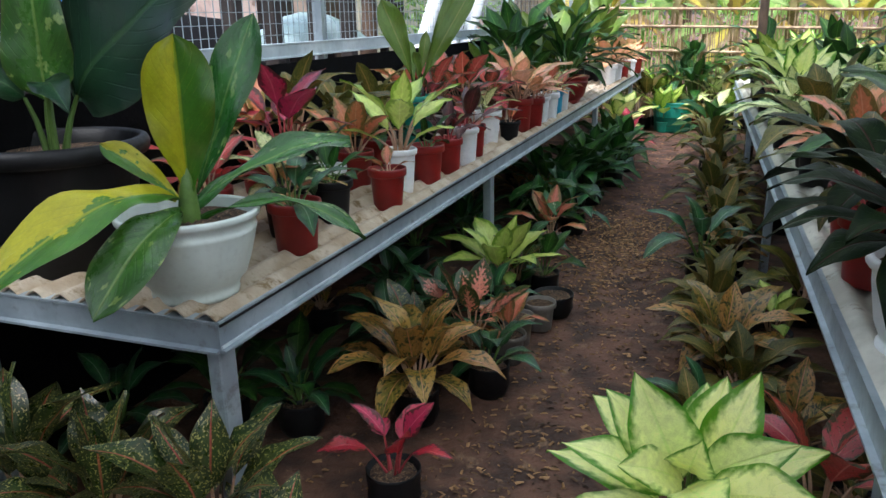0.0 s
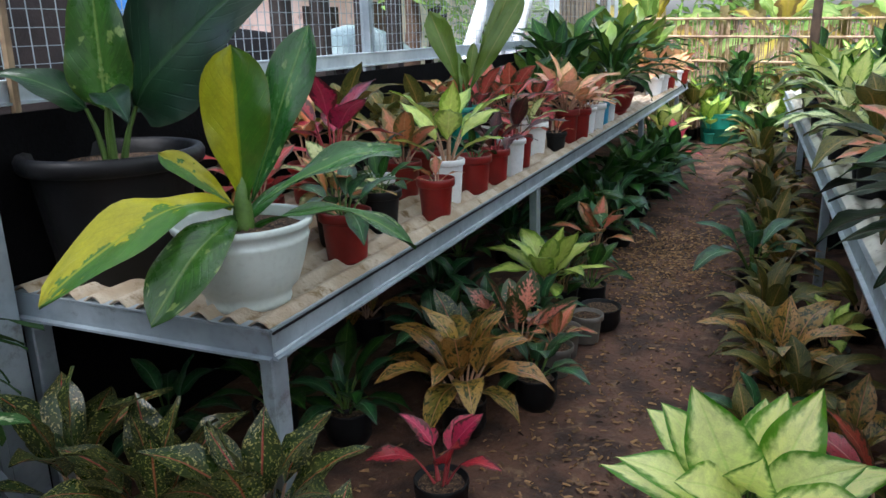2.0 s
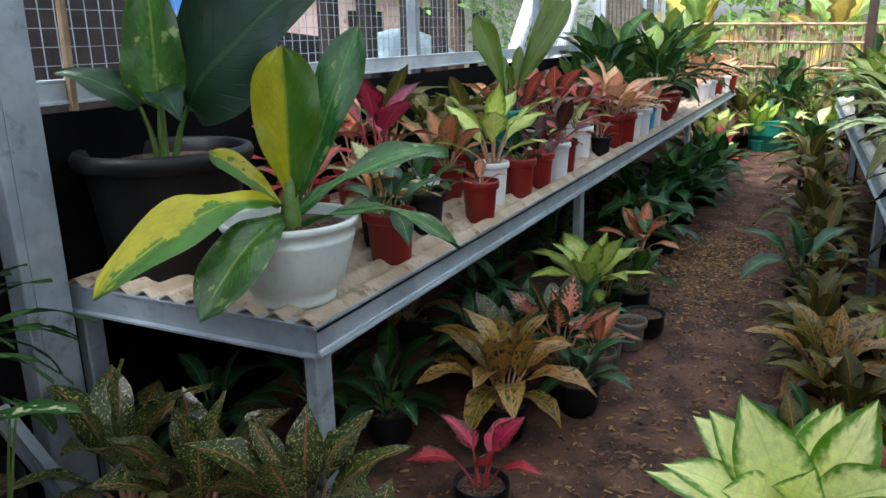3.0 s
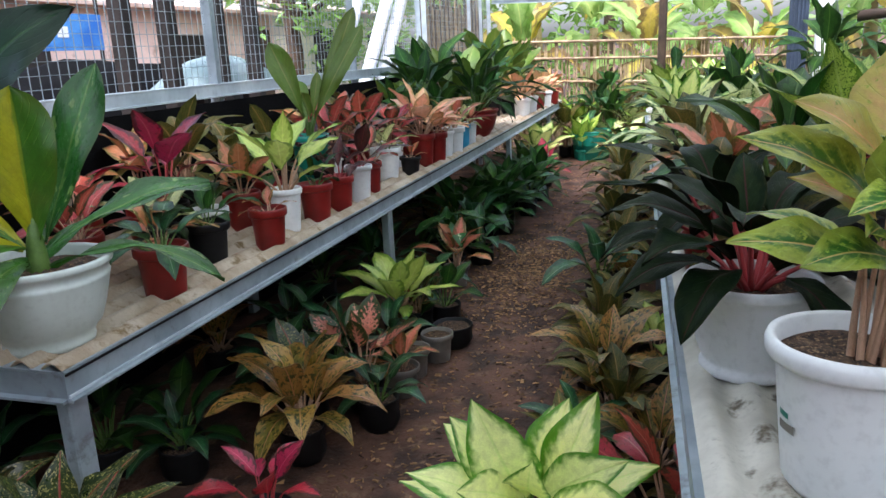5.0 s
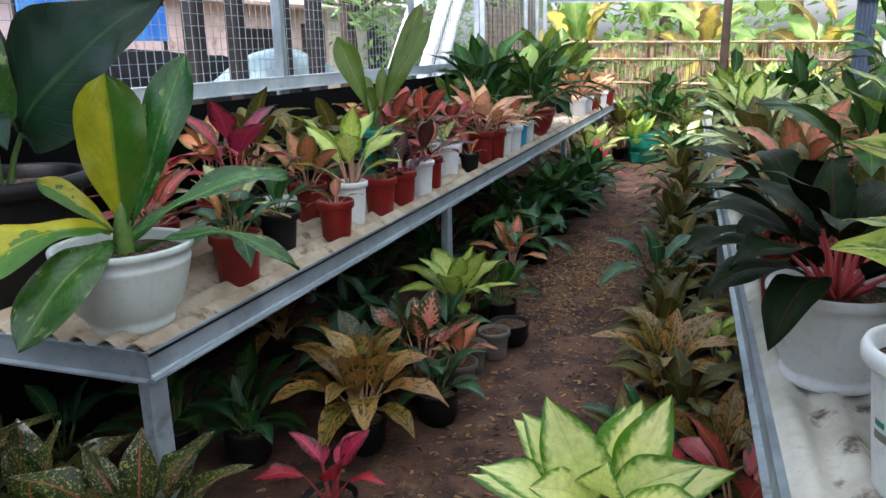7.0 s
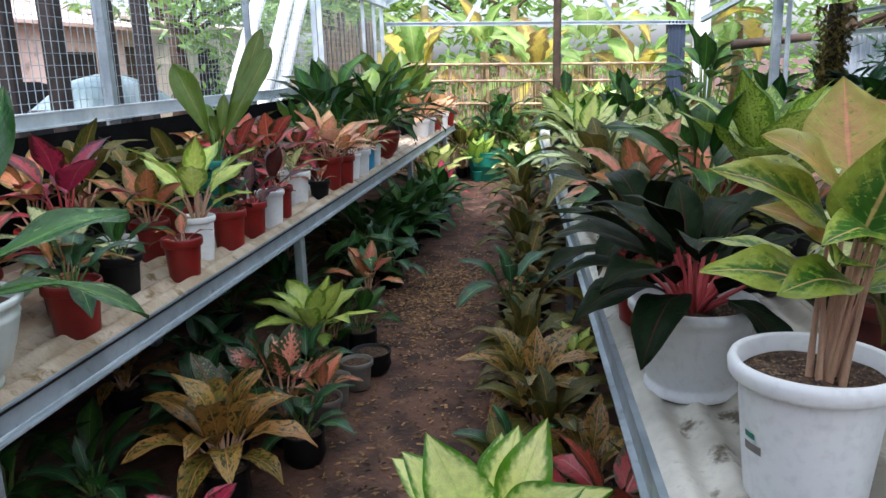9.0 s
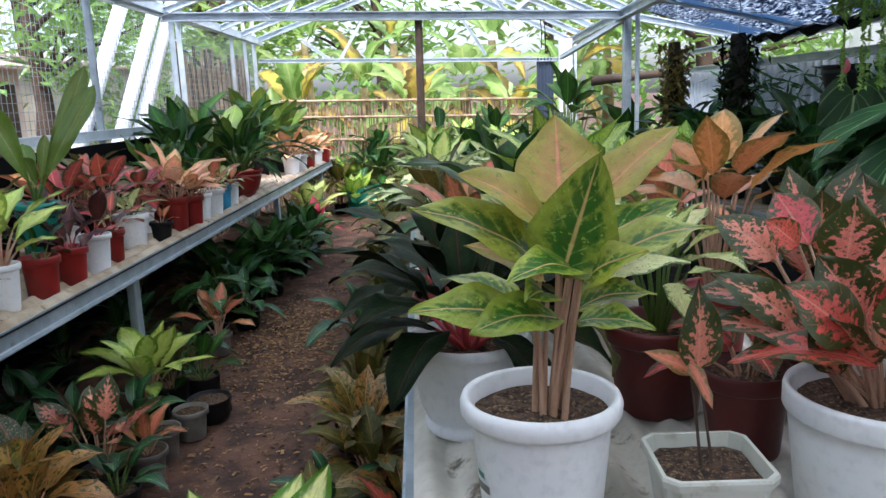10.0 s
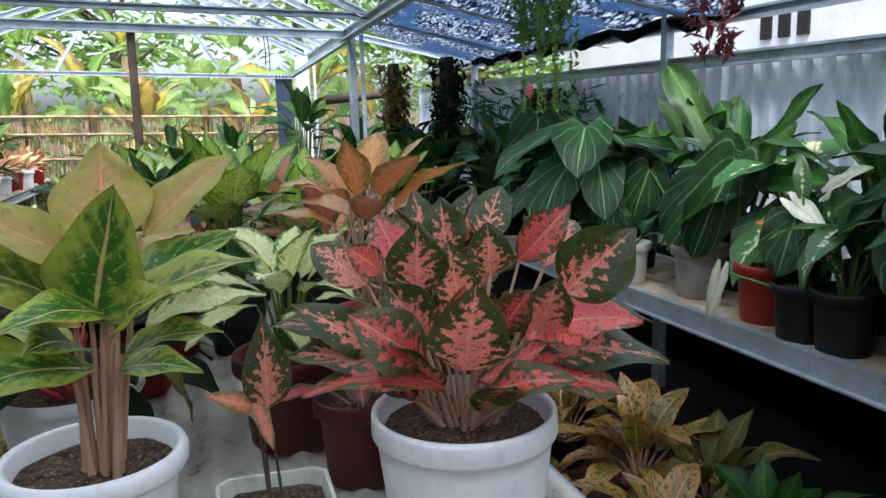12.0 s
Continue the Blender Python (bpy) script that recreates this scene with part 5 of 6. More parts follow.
for k in range(14):  # and before the zinc wall
    FLOOR.append((["gold", "olive", "olive", "gold"][k % 4], 1.85 + 0.28 * (k % 3) + rnd.uniform(-.06, .06), 1.7 + k * 0.3, "maroon" if k % 3 == 0 else "black", 13, rnd.uniform(.2, .26), 0.02))
for i, (sp, x, y, lk, n, L, up) in enumerate(FLOOR):
    potted(sp, x, y, -0.012, lk, "std" if lk != "black" else "bag", .075, .12, n, L, "on soil", GP, lift=up, seed=400 + i)
for x, y in ((-0.47, 3.16), (-0.42, 3.34)):
    e = thing("plant_pot", (x, y, -0.012), "empty dusty grey plastic pot on the soil", "pot", GP)
    pot(e, "std", 0.072, 0.125, GREY_PL)
e = thing("grow_bag", (-0.40, 3.52, -0.012), "empty black plastic grow bag slumped on the soil", "grow bag", GP)
pot(e, "bag", 0.09, 0.10, BLACK_PL)
# lime and cream dieffenbachia in the path's mouth
e = thing("dieffenbachia", (0.27, 1.78, -0.012), "large cream-lime leaves with green edges standing on the soil", "potted plant", GP)
zz = pot(e, "std", 0.12, 0.20, BLACK_PL)
for a, b, w, nrm in [((-0.03, 0.0, 0.42), (-0.115, -0.03, 0.61), 0.56, (0.2, -0.9, 0.3)), ((0.06, 0.05, 0.40), (0.125, 0.14, 0.57), 0.44, (-0.1, -0.9, 0.3)), ((0.0, -0.06, 0.42), (0.07, -0.22, 0.42), 0.6, (-0.1, -0.4, 0.9)), ((-0.05, -0.04, 0.40), (-0.25, -0.09, 0.46), 0.42, (0.0, -0.5, 0.9)),
                     ((-0.04, -0.08, 0.36), (-0.26, -0.26, 0.33), 0.44, (0, -0.2, 1)), ((0.06, -0.05, 0.40), (0.24, -0.12, 0.44), 0.55, (0.1, -0.6, 0.8)), ((0.03, 0.02, 0.42), (0.20, -0.02, 0.50), 0.5, (-0.1, -0.8, 0.6)), ((-0.02, -0.02, 0.42), (-0.13, -0.12, 0.45), 0.62, (0, -0.6, 0.8)),
                     ((0.02, 0.06, 0.42), (0.06, 0.16, 0.54), 0.5, (0, -0.9, 0.5)), ((-0.05, 0.06, 0.40), (-0.22, 0.10, 0.48), 0.5, (0, -0.5, 0.9)), ((0.05, -0.08, 0.36), (0.20, -0.28, 0.32), 0.5, (0, -0.2, 1)), ((0.0, 0.0, 0.44), (0.02, -0.10, 0.52), 0.6, (0, -0.8, 0.5)),
                     ((-0.06, 0.02, 0.42), (-0.18, 0.02, 0.54), 0.5, (0.1, -0.7, 0.7)), ((0.03, 0.08, 0.43), (0.02, 0.20, 0.50), 0.5, (0, -0.8, 0.6)), ((0.08, 0.0, 0.40), (0.26, 0.04, 0.46), 0.46, (0, -0.5, 0.9)), ((-0.08, -0.02, 0.36), (-0.30, 0.0, 0.38), 0.42, (0, -0.3, 1))]:
    a = (a[0] * 0.6, a[1] * 0.6, a[2] - 0.05)
    leaf_between(e, blade("ellip", w * 0.98, 0.10, 0.26, "dieff", 1 + int(w * 50) % 3, 16, 8), a, b, nrm)
    stems_mesh(e, [((a[0] * 0.4, a[1] * 0.4, zz - 0.02), a)], STEM_GREEN, 0.007)

# ---- plants on the white-topped bench ----
RB, RG, RT = "on bench", "plants on the white-topped bench", 0.622
e = thing("aglaonema", (0.805, 1.53, RT), "yellow-green leaves with pink stalks in a tall white pot", "potted plant", RG)
zz = pot(e, "tall", 0.125, 0.24, WHITE_PL)
HERO = [
        ((0.038, 0.03, 0.524), (0.039, 0.09, 0.66), "hero_top", 0.84, 0.0), ((0.088, 0.03, 0.529), (0.221, 0.05, 0.639), "hero_top", 0.46, 0.05),
        ((0.013, 0.0, 0.50), (-0.117, -0.08, 0.591), "hero_top", 0.46, 0.08), ((0.026, -0.06, 0.437), (0.073, -0.1, 0.614), "hero", 0.62, -0.02),
        ((0.001, -0.02, 0.442), (-0.188, -0.07, 0.543), "hero", 0.42, 0.13), ((0.007, -0.02, 0.42), (-0.112, -0.02, 0.479), "hero_top", 0.42, 0.12),
        ((0.042, -0.07, 0.448), (-0.061, -0.17, 0.457), "hero", 0.52, 0.12), ((0.048, 0.0, 0.437), (0.215, 0.02, 0.53), "hero", 0.42, 0.08),
        ((0.057, -0.05, 0.436), (0.242, -0.06, 0.5), "hero", 0.40, 0.12), ((0.079, 0.05, 0.396), (0.253, 0.08, 0.419), "pale", 0.36, 0.10),
        ((-0.008, -0.04, 0.36), (-0.194, -0.09, 0.40), "hero", 0.38, 0.09), ((0.022, -0.06, 0.375), (-0.11, -0.17, 0.391), "hero", 0.42, 0.10),
        ((0.051, -0.04, 0.362), (0.157, -0.08, 0.358), "hero", 0.50, 0.12), ((0.052, 0.0, 0.368), (0.186, 0.03, 0.381), "hero", 0.44, 0.12),
        ((0.084, 0.05, 0.332), (0.129, 0.08, 0.23), "olive", 0.5, 0.1), ((-0.025, 0.05, 0.369), (-0.151, 0.12, 0.396), "hero", 0.45, 0.1),
        ((0.042, 0.06, 0.476), (0.153, 0.14, 0.519), "hero_top", 0.5, 0.08), ((-0.001, 0.06, 0.471), (-0.08, 0.14, 0.534), "hero", 0.5, 0.08),
        ((0.056, -0.06, 0.427), (0.129, -0.14, 0.487), "hero", 0.55, 0.1), ((0.007, -0.05, 0.398), (-0.034, -0.16, 0.431), "hero", 0.55, 0.12)]
for k, (a, b, m, w, bow) in enumerate(HERO):
    d = (Vector(b) - Vector(a)).normalized()
    up = max(0.0, d.z)
    nrm = Vector((-0.5 * d.x, -0.25 - 0.75 * up, 0.95 - 0.6 * up))
    leaf_between(e, blade("ellip" if k % 3 else "ovate", w * 1.06, bow, 0.30, m, k % 3, 18, 10), a, b, nrm)
stems_mesh(e, [((h[0][0] * 0.42 + 0.010 * math.cos(i * 2.4), h[0][1] * 0.42 + 0.010 * math.sin(i * 2.4), zz - 0.02), (h[0][0] * 0.97, h[0][1] * 0.97, h[0][2] + 0.004)) for i, h in enumerate(HERO) if i not in (2, 5, 9, 14, 15, 16, 17)], STEM_PINK, 0.0044)
for z0, z1, a0, a1, lm in ((0.118, 0.128, 192, 206, TEAL_PL), (0.098, 0.112, 193, 214, GREY_PL)):
    g = Geo()
    for q in range(4):
        b0, b1 = radians(a0 + (a1 - a0) * q / 4), radians(a0 + (a1 - a0) * (q + 1) / 4)
        g.add([(rr * math.cos(b_), rr * math.sin(b_), z_) for z_, rr in ((z0, 0.1022), (z1, 0.1032)) for b_ in (b0, b1)], [(0, 1, 3, 2)])
    g.make("sticker", lm, e, "small printed bar on the pot")
e = thing("aglaonema", (1.357, 1.56, RT), "coral-red leaves splashed dark green in a wide white pot", "potted plant", RG)
zz = pot(e, "tub", 0.152, 0.215, WHITE_PL)
SIDE, FWD = Vector((0.96, -0.28, 0)), Vector((-0.28, -0.96, 0))
# across, height and nearness of each leaf's base and tip, width ratio, colour
REDS = [(0.0, .31, .09, .02, .475, .11, .74, "red"), (-.07, .43, .0, -.065, .575, .02, .66, "red"), (.16, .43, .02, .265, .555, .04, .66, "red"), (-.06, .32, .07, -.17, .425, .10, .58, "redfull"), (-.03, .27, .06, -.245, .275, .10, .34, "redfull"),
        (.02, .28, .06, .245, .26, .09, .36, "redfull"), (.08, .29, .02, .325, .29, .03, .40, "red"), (.10, .34, .01, .28, .375, .04, .58, "redfull"), (.03, .27, .10, .16, .315, .16, .40, "redfull"), (.05, .45, -.05, .045, .56, -.04, .70, "red"),
        (.10, .47, -.08, .185, .585, -.07, .46, "redfull"), (-.13, .31, .0, -.27, .42, .02, .36, "red"), (-.15, .33, -.02, -.31, .37, .0, .36, "red"), (-.13, .46, -.06, -.185, .515, -.04, .62, "redfull"), (.12, .36, .03, .145, .47, .06, .70, "red"),
        (-.08, .25, .05, -.13, .37, .08, .40, "red"), (-.02, .47, -.10, -.03, .60, -.12, .6, "red"), (.20, .40, -.06, .30, .50, -.10, .55, "red"), (-.16, .42, -.10, -.26, .50, -.14, .55, "red"), (.04, .50, -.14, .08, .61, -.2, .55, "red"),
        (-.10, .44, -.15, -.15, .54, -.24, .55, "redfull"), (.15, .44, -.14, .22, .52, -.24, .55, "red"), (-.05, .36, .05, -.12, .47, .05, .6, "red"), (.06, .38, .06, .10, .46, .10, .6, "redfull"), (-.10, .28, .02, -.28, .32, .03, .42, "red"), (.18, .34, -.06, .33, .33, -.08, .45, "red"), (.0, .40, .0, -.02, .53, -.01, .6, "red")]
for k, (u0, z0, d0, u1, z1, d1, w, m) in enumerate(REDS):
    z0, z1 = (z if z < 0.3 else 0.3 + (z - 0.3) * 0.82 for z in (z0, z1))
    a, b = SIDE * u0 + FWD * d0 + Vector((0, 0, z0)), SIDE * u1 + FWD * d1 + Vector((0, 0, z1))
    up = min(1.0, max(0.0, (z1 - z0) / (b - a).length))
    leaf_between(e, blade("ellip", w * 1.20, 0.05 if up > 0.6 else 0.13, 0.26, m, k % 3, 16, 10), a, b, FWD * (0.35 + up) + Vector((0, 0, 1.05 - 0.85 * up)))
    stems_mesh(e, [(SIDE * u0 * 0.25 + FWD * d0 * 0.25 + Vector((0, 0, zz - 0.02)), a)], STEM_PINK, 0.0034 + 0.0012 * (k % 3 == 0))
crown(e, "red", zz, 14, 0.145, 71, 1.1, -0.03, (0, 0), True, ["red", "redfull", "red"])
potted("dark", 0.70, 1.96, RT, "white", "ribbed", .135, .20, 22, .25, RB, RG, lift=.0, seed=8, fine=True, mats=["dark"])
e = thing("aglaonema", (1.045, 1.47, RT), "small coral-red leaf on a thin stalk in a square off-white pot", "potted plant", RG)
zz = pot(e, "square", 0.082, 0.155, GREYWHITE_PL)
for a, b, m, w, nrm in [((0.0, 0.05, 0.27), (0.0, 0.06, 0.41), "red", 0.5, (0.1, -0.95, 0.2)), ((-0.02, 0.03, 0.29), (0.0, -0.02, 0.235), "salmon", 0.35, (0.3, -0.6, 0.7)), ((-0.01, 0.05, 0.27), (-0.09, 0.03, 0.31), "salmon", 0.4, (0.2, -0.7, 0.6))]:
    leaf_between(e, blade("ovate", w, 0.04, 0.25, m, 1, 12, 8), a, b, nrm)
    stems_mesh(e, [((0.012 if m == "red" else -0.006, 0.0, zz - 0.02), a)], BARK, 0.0021)
RIGHT = [("pale", 1.10, 2.02, "maroon", .12, .20, 14, .17, .10), ("orange", 1.36, 2.38, "red", .10, .18, 12, .20, .18), ("ylwmot", 1.04, 2.72, "black", .10, .18, 13, .28, .16), ("olive", 0.78, 2.45, "red", .09, .17, 12, .22, 0), ("green", 0.86, 2.75, "red", .09, .17, 10, .30, .08), ("salmon", 1.35, 2.8, "black", .09, .16, 12, .22, .1),
         ("dark", 0.66, 2.40, "red", .10, .18, 12, .26, .0), ("olive", 0.68, 2.8, "red", .09, .17, 13, .24, 0), ("red", 1.45, 2.02, "maroon", .10, .18, 14, .18, .04), ("ylwmot", 1.30, 3.2, "black", .1, .18, 12, .28, .06), ("salmon", 0.74, 3.2, "white", .09, .17, 12, .24, 0), ("salmon", 1.0, 3.2, "black", .09, .17, 12, .24, .05), ("redsm", 1.20, 1.80, "maroon", .09, .17, 10, .15, .0)]
for i, (sp, x, y, lk, r, h, n, L, up) in enumerate(RIGHT):
    potted(sp, x + 0.04 - SKEW * (y - 1.5), y, RT, lk, "std", r, h, n, L, RB, RG, lift=up, seed=500 + i)
rnd = random.Random(11)
kinds = ["pale", "dieff", "olive", "lime", "green", "salmon", "gold", "ylwmot", "pale", "green", "olive"]
k = 0
for iy in range(11):
    for ix in range(3):
        sp = ("olive", "green", "ylwmot")[ix] if iy == 0 else ("pale", "pale", "salmon")[ix] if iy in (1, 2) else ("dieff", "pale", "gold")[ix] if iy == 3 else kinds[(k * 5 + ix + iy) % len(kinds)]
        py = 3.62 + iy * 0.44 + rnd.uniform(-.08, .08)
        potted(sp, 0.71 - SKEW * (py - 1.5) + ix * 0.36 + rnd.uniform(-.05, .05), py, RT, ["black", "white", "red"][k % 3], "std", .09, .16, 12, rnd.uniform(.22, .30), "on bench", "plants on the long bench", lift=rnd.uniform(0, .04), seed=600 + k)
        k += 1
# tall foliage behind, by the posts
for i, (sp, x, y, z, n, L, up) in enumerate([("green", 1.85, 8.2, 0.0, 18, .42, .75), ("green", 2.3, 7.6, 0.0, 16, .4, .5), ("green", 1.9, 6.0, 0, 14, .3, .5), ("ylwmot", 1.9, 4.6, 0, 12, .3, .55), ("green", 2.2, 5.2, 0, 12, .3, .5), ("teal", 0.55, 9.3, 0.0, 12, .4, .5), ("green", 1.2, 9.3, 0.0, 14, .36, .5), ("green", -0.2, 9.9, 0, 12, .3, .4)]):
    potted(sp, x, y, -0.012, "black", "bag", .14, .28, n, L, "on soil", GP, lift=up, seed=700 + i)

# ---- plants on the wall bench ----
WBT, WG = "by wall", "plants on the wall bench"
WALLB = [("wvar", 2.74, 2.10, "black", .10, .18, 12, .15, .10), ("wvar", 2.80, 1.86, "black", .10, .18, 13, .17, .14), ("anth", 2.75, 3.35, "off", .10, .17, 10, .22, .05), ("green", 3.0, 3.35, "black", .1, .18, 12, .28, .1),
         ("green", 2.9, 3.75, "black", .1, .18, 14, .26, .05), ("wvar", 2.75, 3.9, "grey", .1, .17, 12, .18, .05), ("green", 3.0, 4.2, "black", .1, .18, 13, .26, .0), ("green", 2.8, 4.5, "black", .1, .18, 13, .26, .0), ("green", 3.0, 5.0, "black", .1, .18, 14, .3, .05), ("green", 2.75, 5.3, "black", .1, .18, 14, .28, .05), ("green", 3.16, 2.25, "black", .11, .2, 14, .30, .15), ("green", 3.0, 1.7, "black", .1, .18, 12, .34, .2), ("teal", 2.9, 5.9, "black", .1, .18, 13, .3, .1),
         ("green", 2.85, 1.4, "black", .1, .18, 12, .3, .1), ("green", 2.8, 6.3, "black", .1, .18, 13, .3, .1), ("teal", 2.70, 3.1, "off", .08, .16, 8, .16, .0)]
rnd = random.Random(17)
for k in range(16):  # a thick hedge of leaves behind
    WALLB.append((["green", "anth", "green", "wvar", "teal"][k % 5], (3.16 if 1 <= k <= 5 else (2.78, 3.05, 2.95)[k % 3]) + rnd.uniform(-.05, .05), 1.6 + k * 0.31, "black", .10, .18, 13, rnd.uniform(.24, .34), rnd.uniform(0, .18)))
for i, (sp, x, y, lk, r, h, n, L, up) in enumerate(WALLB):
    potted(sp, 2.635 + (x - 2.70) * 0.65 - LEAN * (y - 1.9), y, 0.616, lk, "std", r, h, n, L, WBT, WG, lift=up, seed=800 + i)
# large heart leaf with its pink bud
e = thing("anthurium", (2.66, 4.24, 0.616), "very large heart-shaped leaf with a pink bud, on bench", "potted plant", WG)
zz = pot(e, "std", 0.11, 0.19, BLACK_PL)
leaf_between(e, blade("heart", 1.05, 0.04, 0.08, "anth", 2, 14, 12), (-0.02, -0.02, 0.63), (-0.06, -0.05, 0.30), (-0.5, -0.85, 0.15))
leaf_between(e, blade("heart", 0.75, 0.05, 0.2, "anth", 1, 12, 8), (0.05, 0.2, 0.5), (-0.05, 0.36, 0.25), (-0.6, -0.6, 0.5))
stems_mesh(e, [((0, 0, zz - 0.02), (-0.02, 0.0, 0.66)), ((0, 0, zz - 0.02), (0.05, 0.2, 0.5)), ((0, 0, zz - 0.02), (-0.05, 0.02, 0.74))], STEM_GREEN, 0.007)
Geo().lathe([(0.002, 0), (0.018, 0.02), (0.022, 0.04), (0.014, 0.065), (0.001, 0.08)], 12).make("bud", surface("pink_bud", lin(0.92, 0.42, 0.48), None, 10, 0.5), e, "pink flower bud", smooth=True).location = (-0.05, 0.02, 0.735)
# veined anthuriums at the bench edge: base and tip of each blade, width ratio
VEINED = [("grey", (2.66, 2.80), [((2.66, 2.628, 1.117), (2.58, 2.731, 0.772), 0.66), ((2.66, 3.153, 1.052), (2.60, 3.173, 0.844), 1.0), ((2.74, 2.90, 1.05), (2.62, 2.98, 0.80), 0.7), ((2.70, 2.76, 1.02), (2.56, 2.86, 0.78), 0.6)]),
          ("red", (2.66, 2.44), [((2.62, 2.29, 0.955), (2.56, 2.278, 0.801), 1.15), ((2.70, 2.537, 0.916), (2.60, 2.529, 0.80), 0.9), ((2.72, 2.38, 0.98), (2.66, 2.24, 0.86), 0.8)])]
for lk, (x, y), blades in VEINED:
    e = thing("anthurium", (x, y, 0.616), "veined heart-shaped leaves in a " + POTLOOK[lk][1] + " on bench", "potted plant", WG)
    zz = pot(e, "std", 0.105, 0.19, POTLOOK[lk][0])
    for k, (a, b, w) in enumerate(blades):
        a, b = Vector(a) - Vector((x, y, 0.616)), Vector(b) - Vector((x, y, 0.616))
        leaf_between(e, blade("heart", w, 0.05, 0.10, "anth", k % 3, 16, 12), a, b, (-0.75, -0.6, 0.25))
        stems_mesh(e, [((0, 0, zz - 0.02), a)], STEM_GREEN, 0.005)
# bird's nest fern with long paddles
e = thing("birds_nest_fern", (2.84, 2.95, 0.616), "long glossy green paddle leaves fanning out on the wall bench", "potted plant", WG)
zz = pot(e, "std", 0.12, 0.22, BLACK_PL)
for a, b, w in [((0.0, -0.08, 0.40), (-0.06, 0.29, 0.852), 0.24), ((0.04, -0.07, 0.42), (0.10, 0.02, 0.70), 0.30), ((0.0, -0.16, 0.40), (-0.04, -0.545, 0.743), 0.15), ((-0.03, -0.2, 0.28), (-0.14, -0.46, 0.56), 0.38),
                ((-0.04, -0.10, 0.40), (-0.16, 0.10, 0.50), 0.34), ((-0.03, -0.2, 0.40), (-0.14, -0.70, 0.45), 0.26), ((0.05, -0.12, 0.42), (0.10, 0.16, 0.70), 0.26), ((-0.04, -0.16, 0.38), (-0.22, -0.30, 0.36), 0.42), ((0, -0.1, 0.38), (0.08, -0.3, 0.62), 0.3)]:
    leaf_between(e, blade("paddle", w, 0.07, 0.3, "green", 1, 14, 6), a, b, (-0.6, -0.5, 0.6))
stems_mesh(e, [((0, 0, zz - 0.02), (0, 0, 0.4))], STEM_GREEN, 0.02)
# white-leaved climber at the bench edge
e = thing("syngonium", (2.62, 2.24, 0.616), "white and pale green leaves trailing over the bench edge", "potted plant", WG)
zz = pot(e, "std", 0.09, 0.17, BLACK_PL)
for a, b, m, w, nrm in [((0.0, 0.06, 0.40), (0.0, -0.08, 0.33), "wwhite", 0.45, (-0.6, -0.5, 0.6)), ((-0.12, 0.22, 0.17), (-0.13, 0.26, 0.01), "wwhite", 0.34, (-0.7, -0.7, 0.1)), ((0.02, 0.0, 0.26), (-0.03, 0.18, 0.20), "wvar", 0.42, (-0.6, -0.4, 0.7)), ((0.04, -0.04, 0.44), (0.02, -0.2, 0.52), "wwhite", 0.4, (-0.6, -0.5, 0.6)),
                        ((0.0, 0.02, 0.44), (0.02, 0.06, 0.54), "wvar", 0.5, (-0.7, -0.6, 0.3)), ((0.0, -0.05, 0.3), (-0.06, -0.2, 0.24), "wvar", 0.5, (-0.6, -0.4, 0.7)), ((0.05, 0.1, 0.3), (0.0, 0.22, 0.32), "orange", 0.4, (-0.6, -0.5, 0.6))]:
    leaf_between(e, blade("heart", w, 0.06, 0.3, m, 1, 10, 6), a, b, nrm)
    stems_mesh(e, [((0, 0, zz - 0.02), a)], STEM_GREEN, 0.004)

# feathery fern and a variegated plant on the soil before the first post
potted("feather", -1.52, 1.22, -0.012, "black", "bag", .13, .28, 34, .26, "on soil", GP, lift=.30, seed=951)
potted("wvar", -1.30, 1.16, -0.012, "black", "bag", .10, .22, 5, .17, "on soil", GP, lift=.20, seed=952)


# ---- hanging plants ----
def hanging(name, loc, length, r, label, mat_leaf, n, size, core, strands=False, seed=1):
    rnd = random.Random(seed)
    e = thing(name, loc, label, "hanging plant")
    Geo().tube([(0, 0, 0), (0.01, 0, 0.28), (0, 0, 0.55)], 0.003, 5).make("wire", STEEL, e)
    if core:
        Geo().tube([(0, 0, 0.02), (0.01, 0, -length * 0.3), (-0.01, 0.01, -length * 0.7), (0, 0, -length)], [r * 0.35, r * 0.5, r * 0.4, r * 0.15], 10).make("root_ball", core, e, smooth=True)
    g = Geo()
    base = [(-0.6, 0, 0), (-0.1, 0.2, 0.06), (0.6, 0, -0.05), (-0.1, -0.2, 0.06)]
    for i in range(n):
        a, z = rnd.uniform(0, 6.283), -length * rnd.random() ** (0.8 if core else 1)
        rr = r * rnd.uniform(0.5, 1.15) * (1 - 0.4 * (-z / length))
        if strands:
            a = int(a * 2.2) / 2.2
            rr = r * (0.3 + 0.6 * math.sin(a * 5) ** 2)
        c = Vector((rr * math.cos(a), rr * math.sin(a), z))
        q = Euler((rnd.uniform(-1.2, 1.2), rnd.uniform(-1.2, 1.2), rnd.uniform(0, 6.28))).to_matrix()
        s = size * rnd.uniform(0.6, 1.3)
        g.add([c + q @ (Vector(b) * s * Vector((1.7, 0.8, 1)).length / 2) for b in base], [(0, 1, 2, 3)], [(0, 0.5), (0.5, 1), (1, 0.5), (0.5, 0)])
    ob = g.make("foliage", LEAF[mat_leaf], e, smooth=False, uv=True)
    tagged(ob, kind="stuff")
    return e


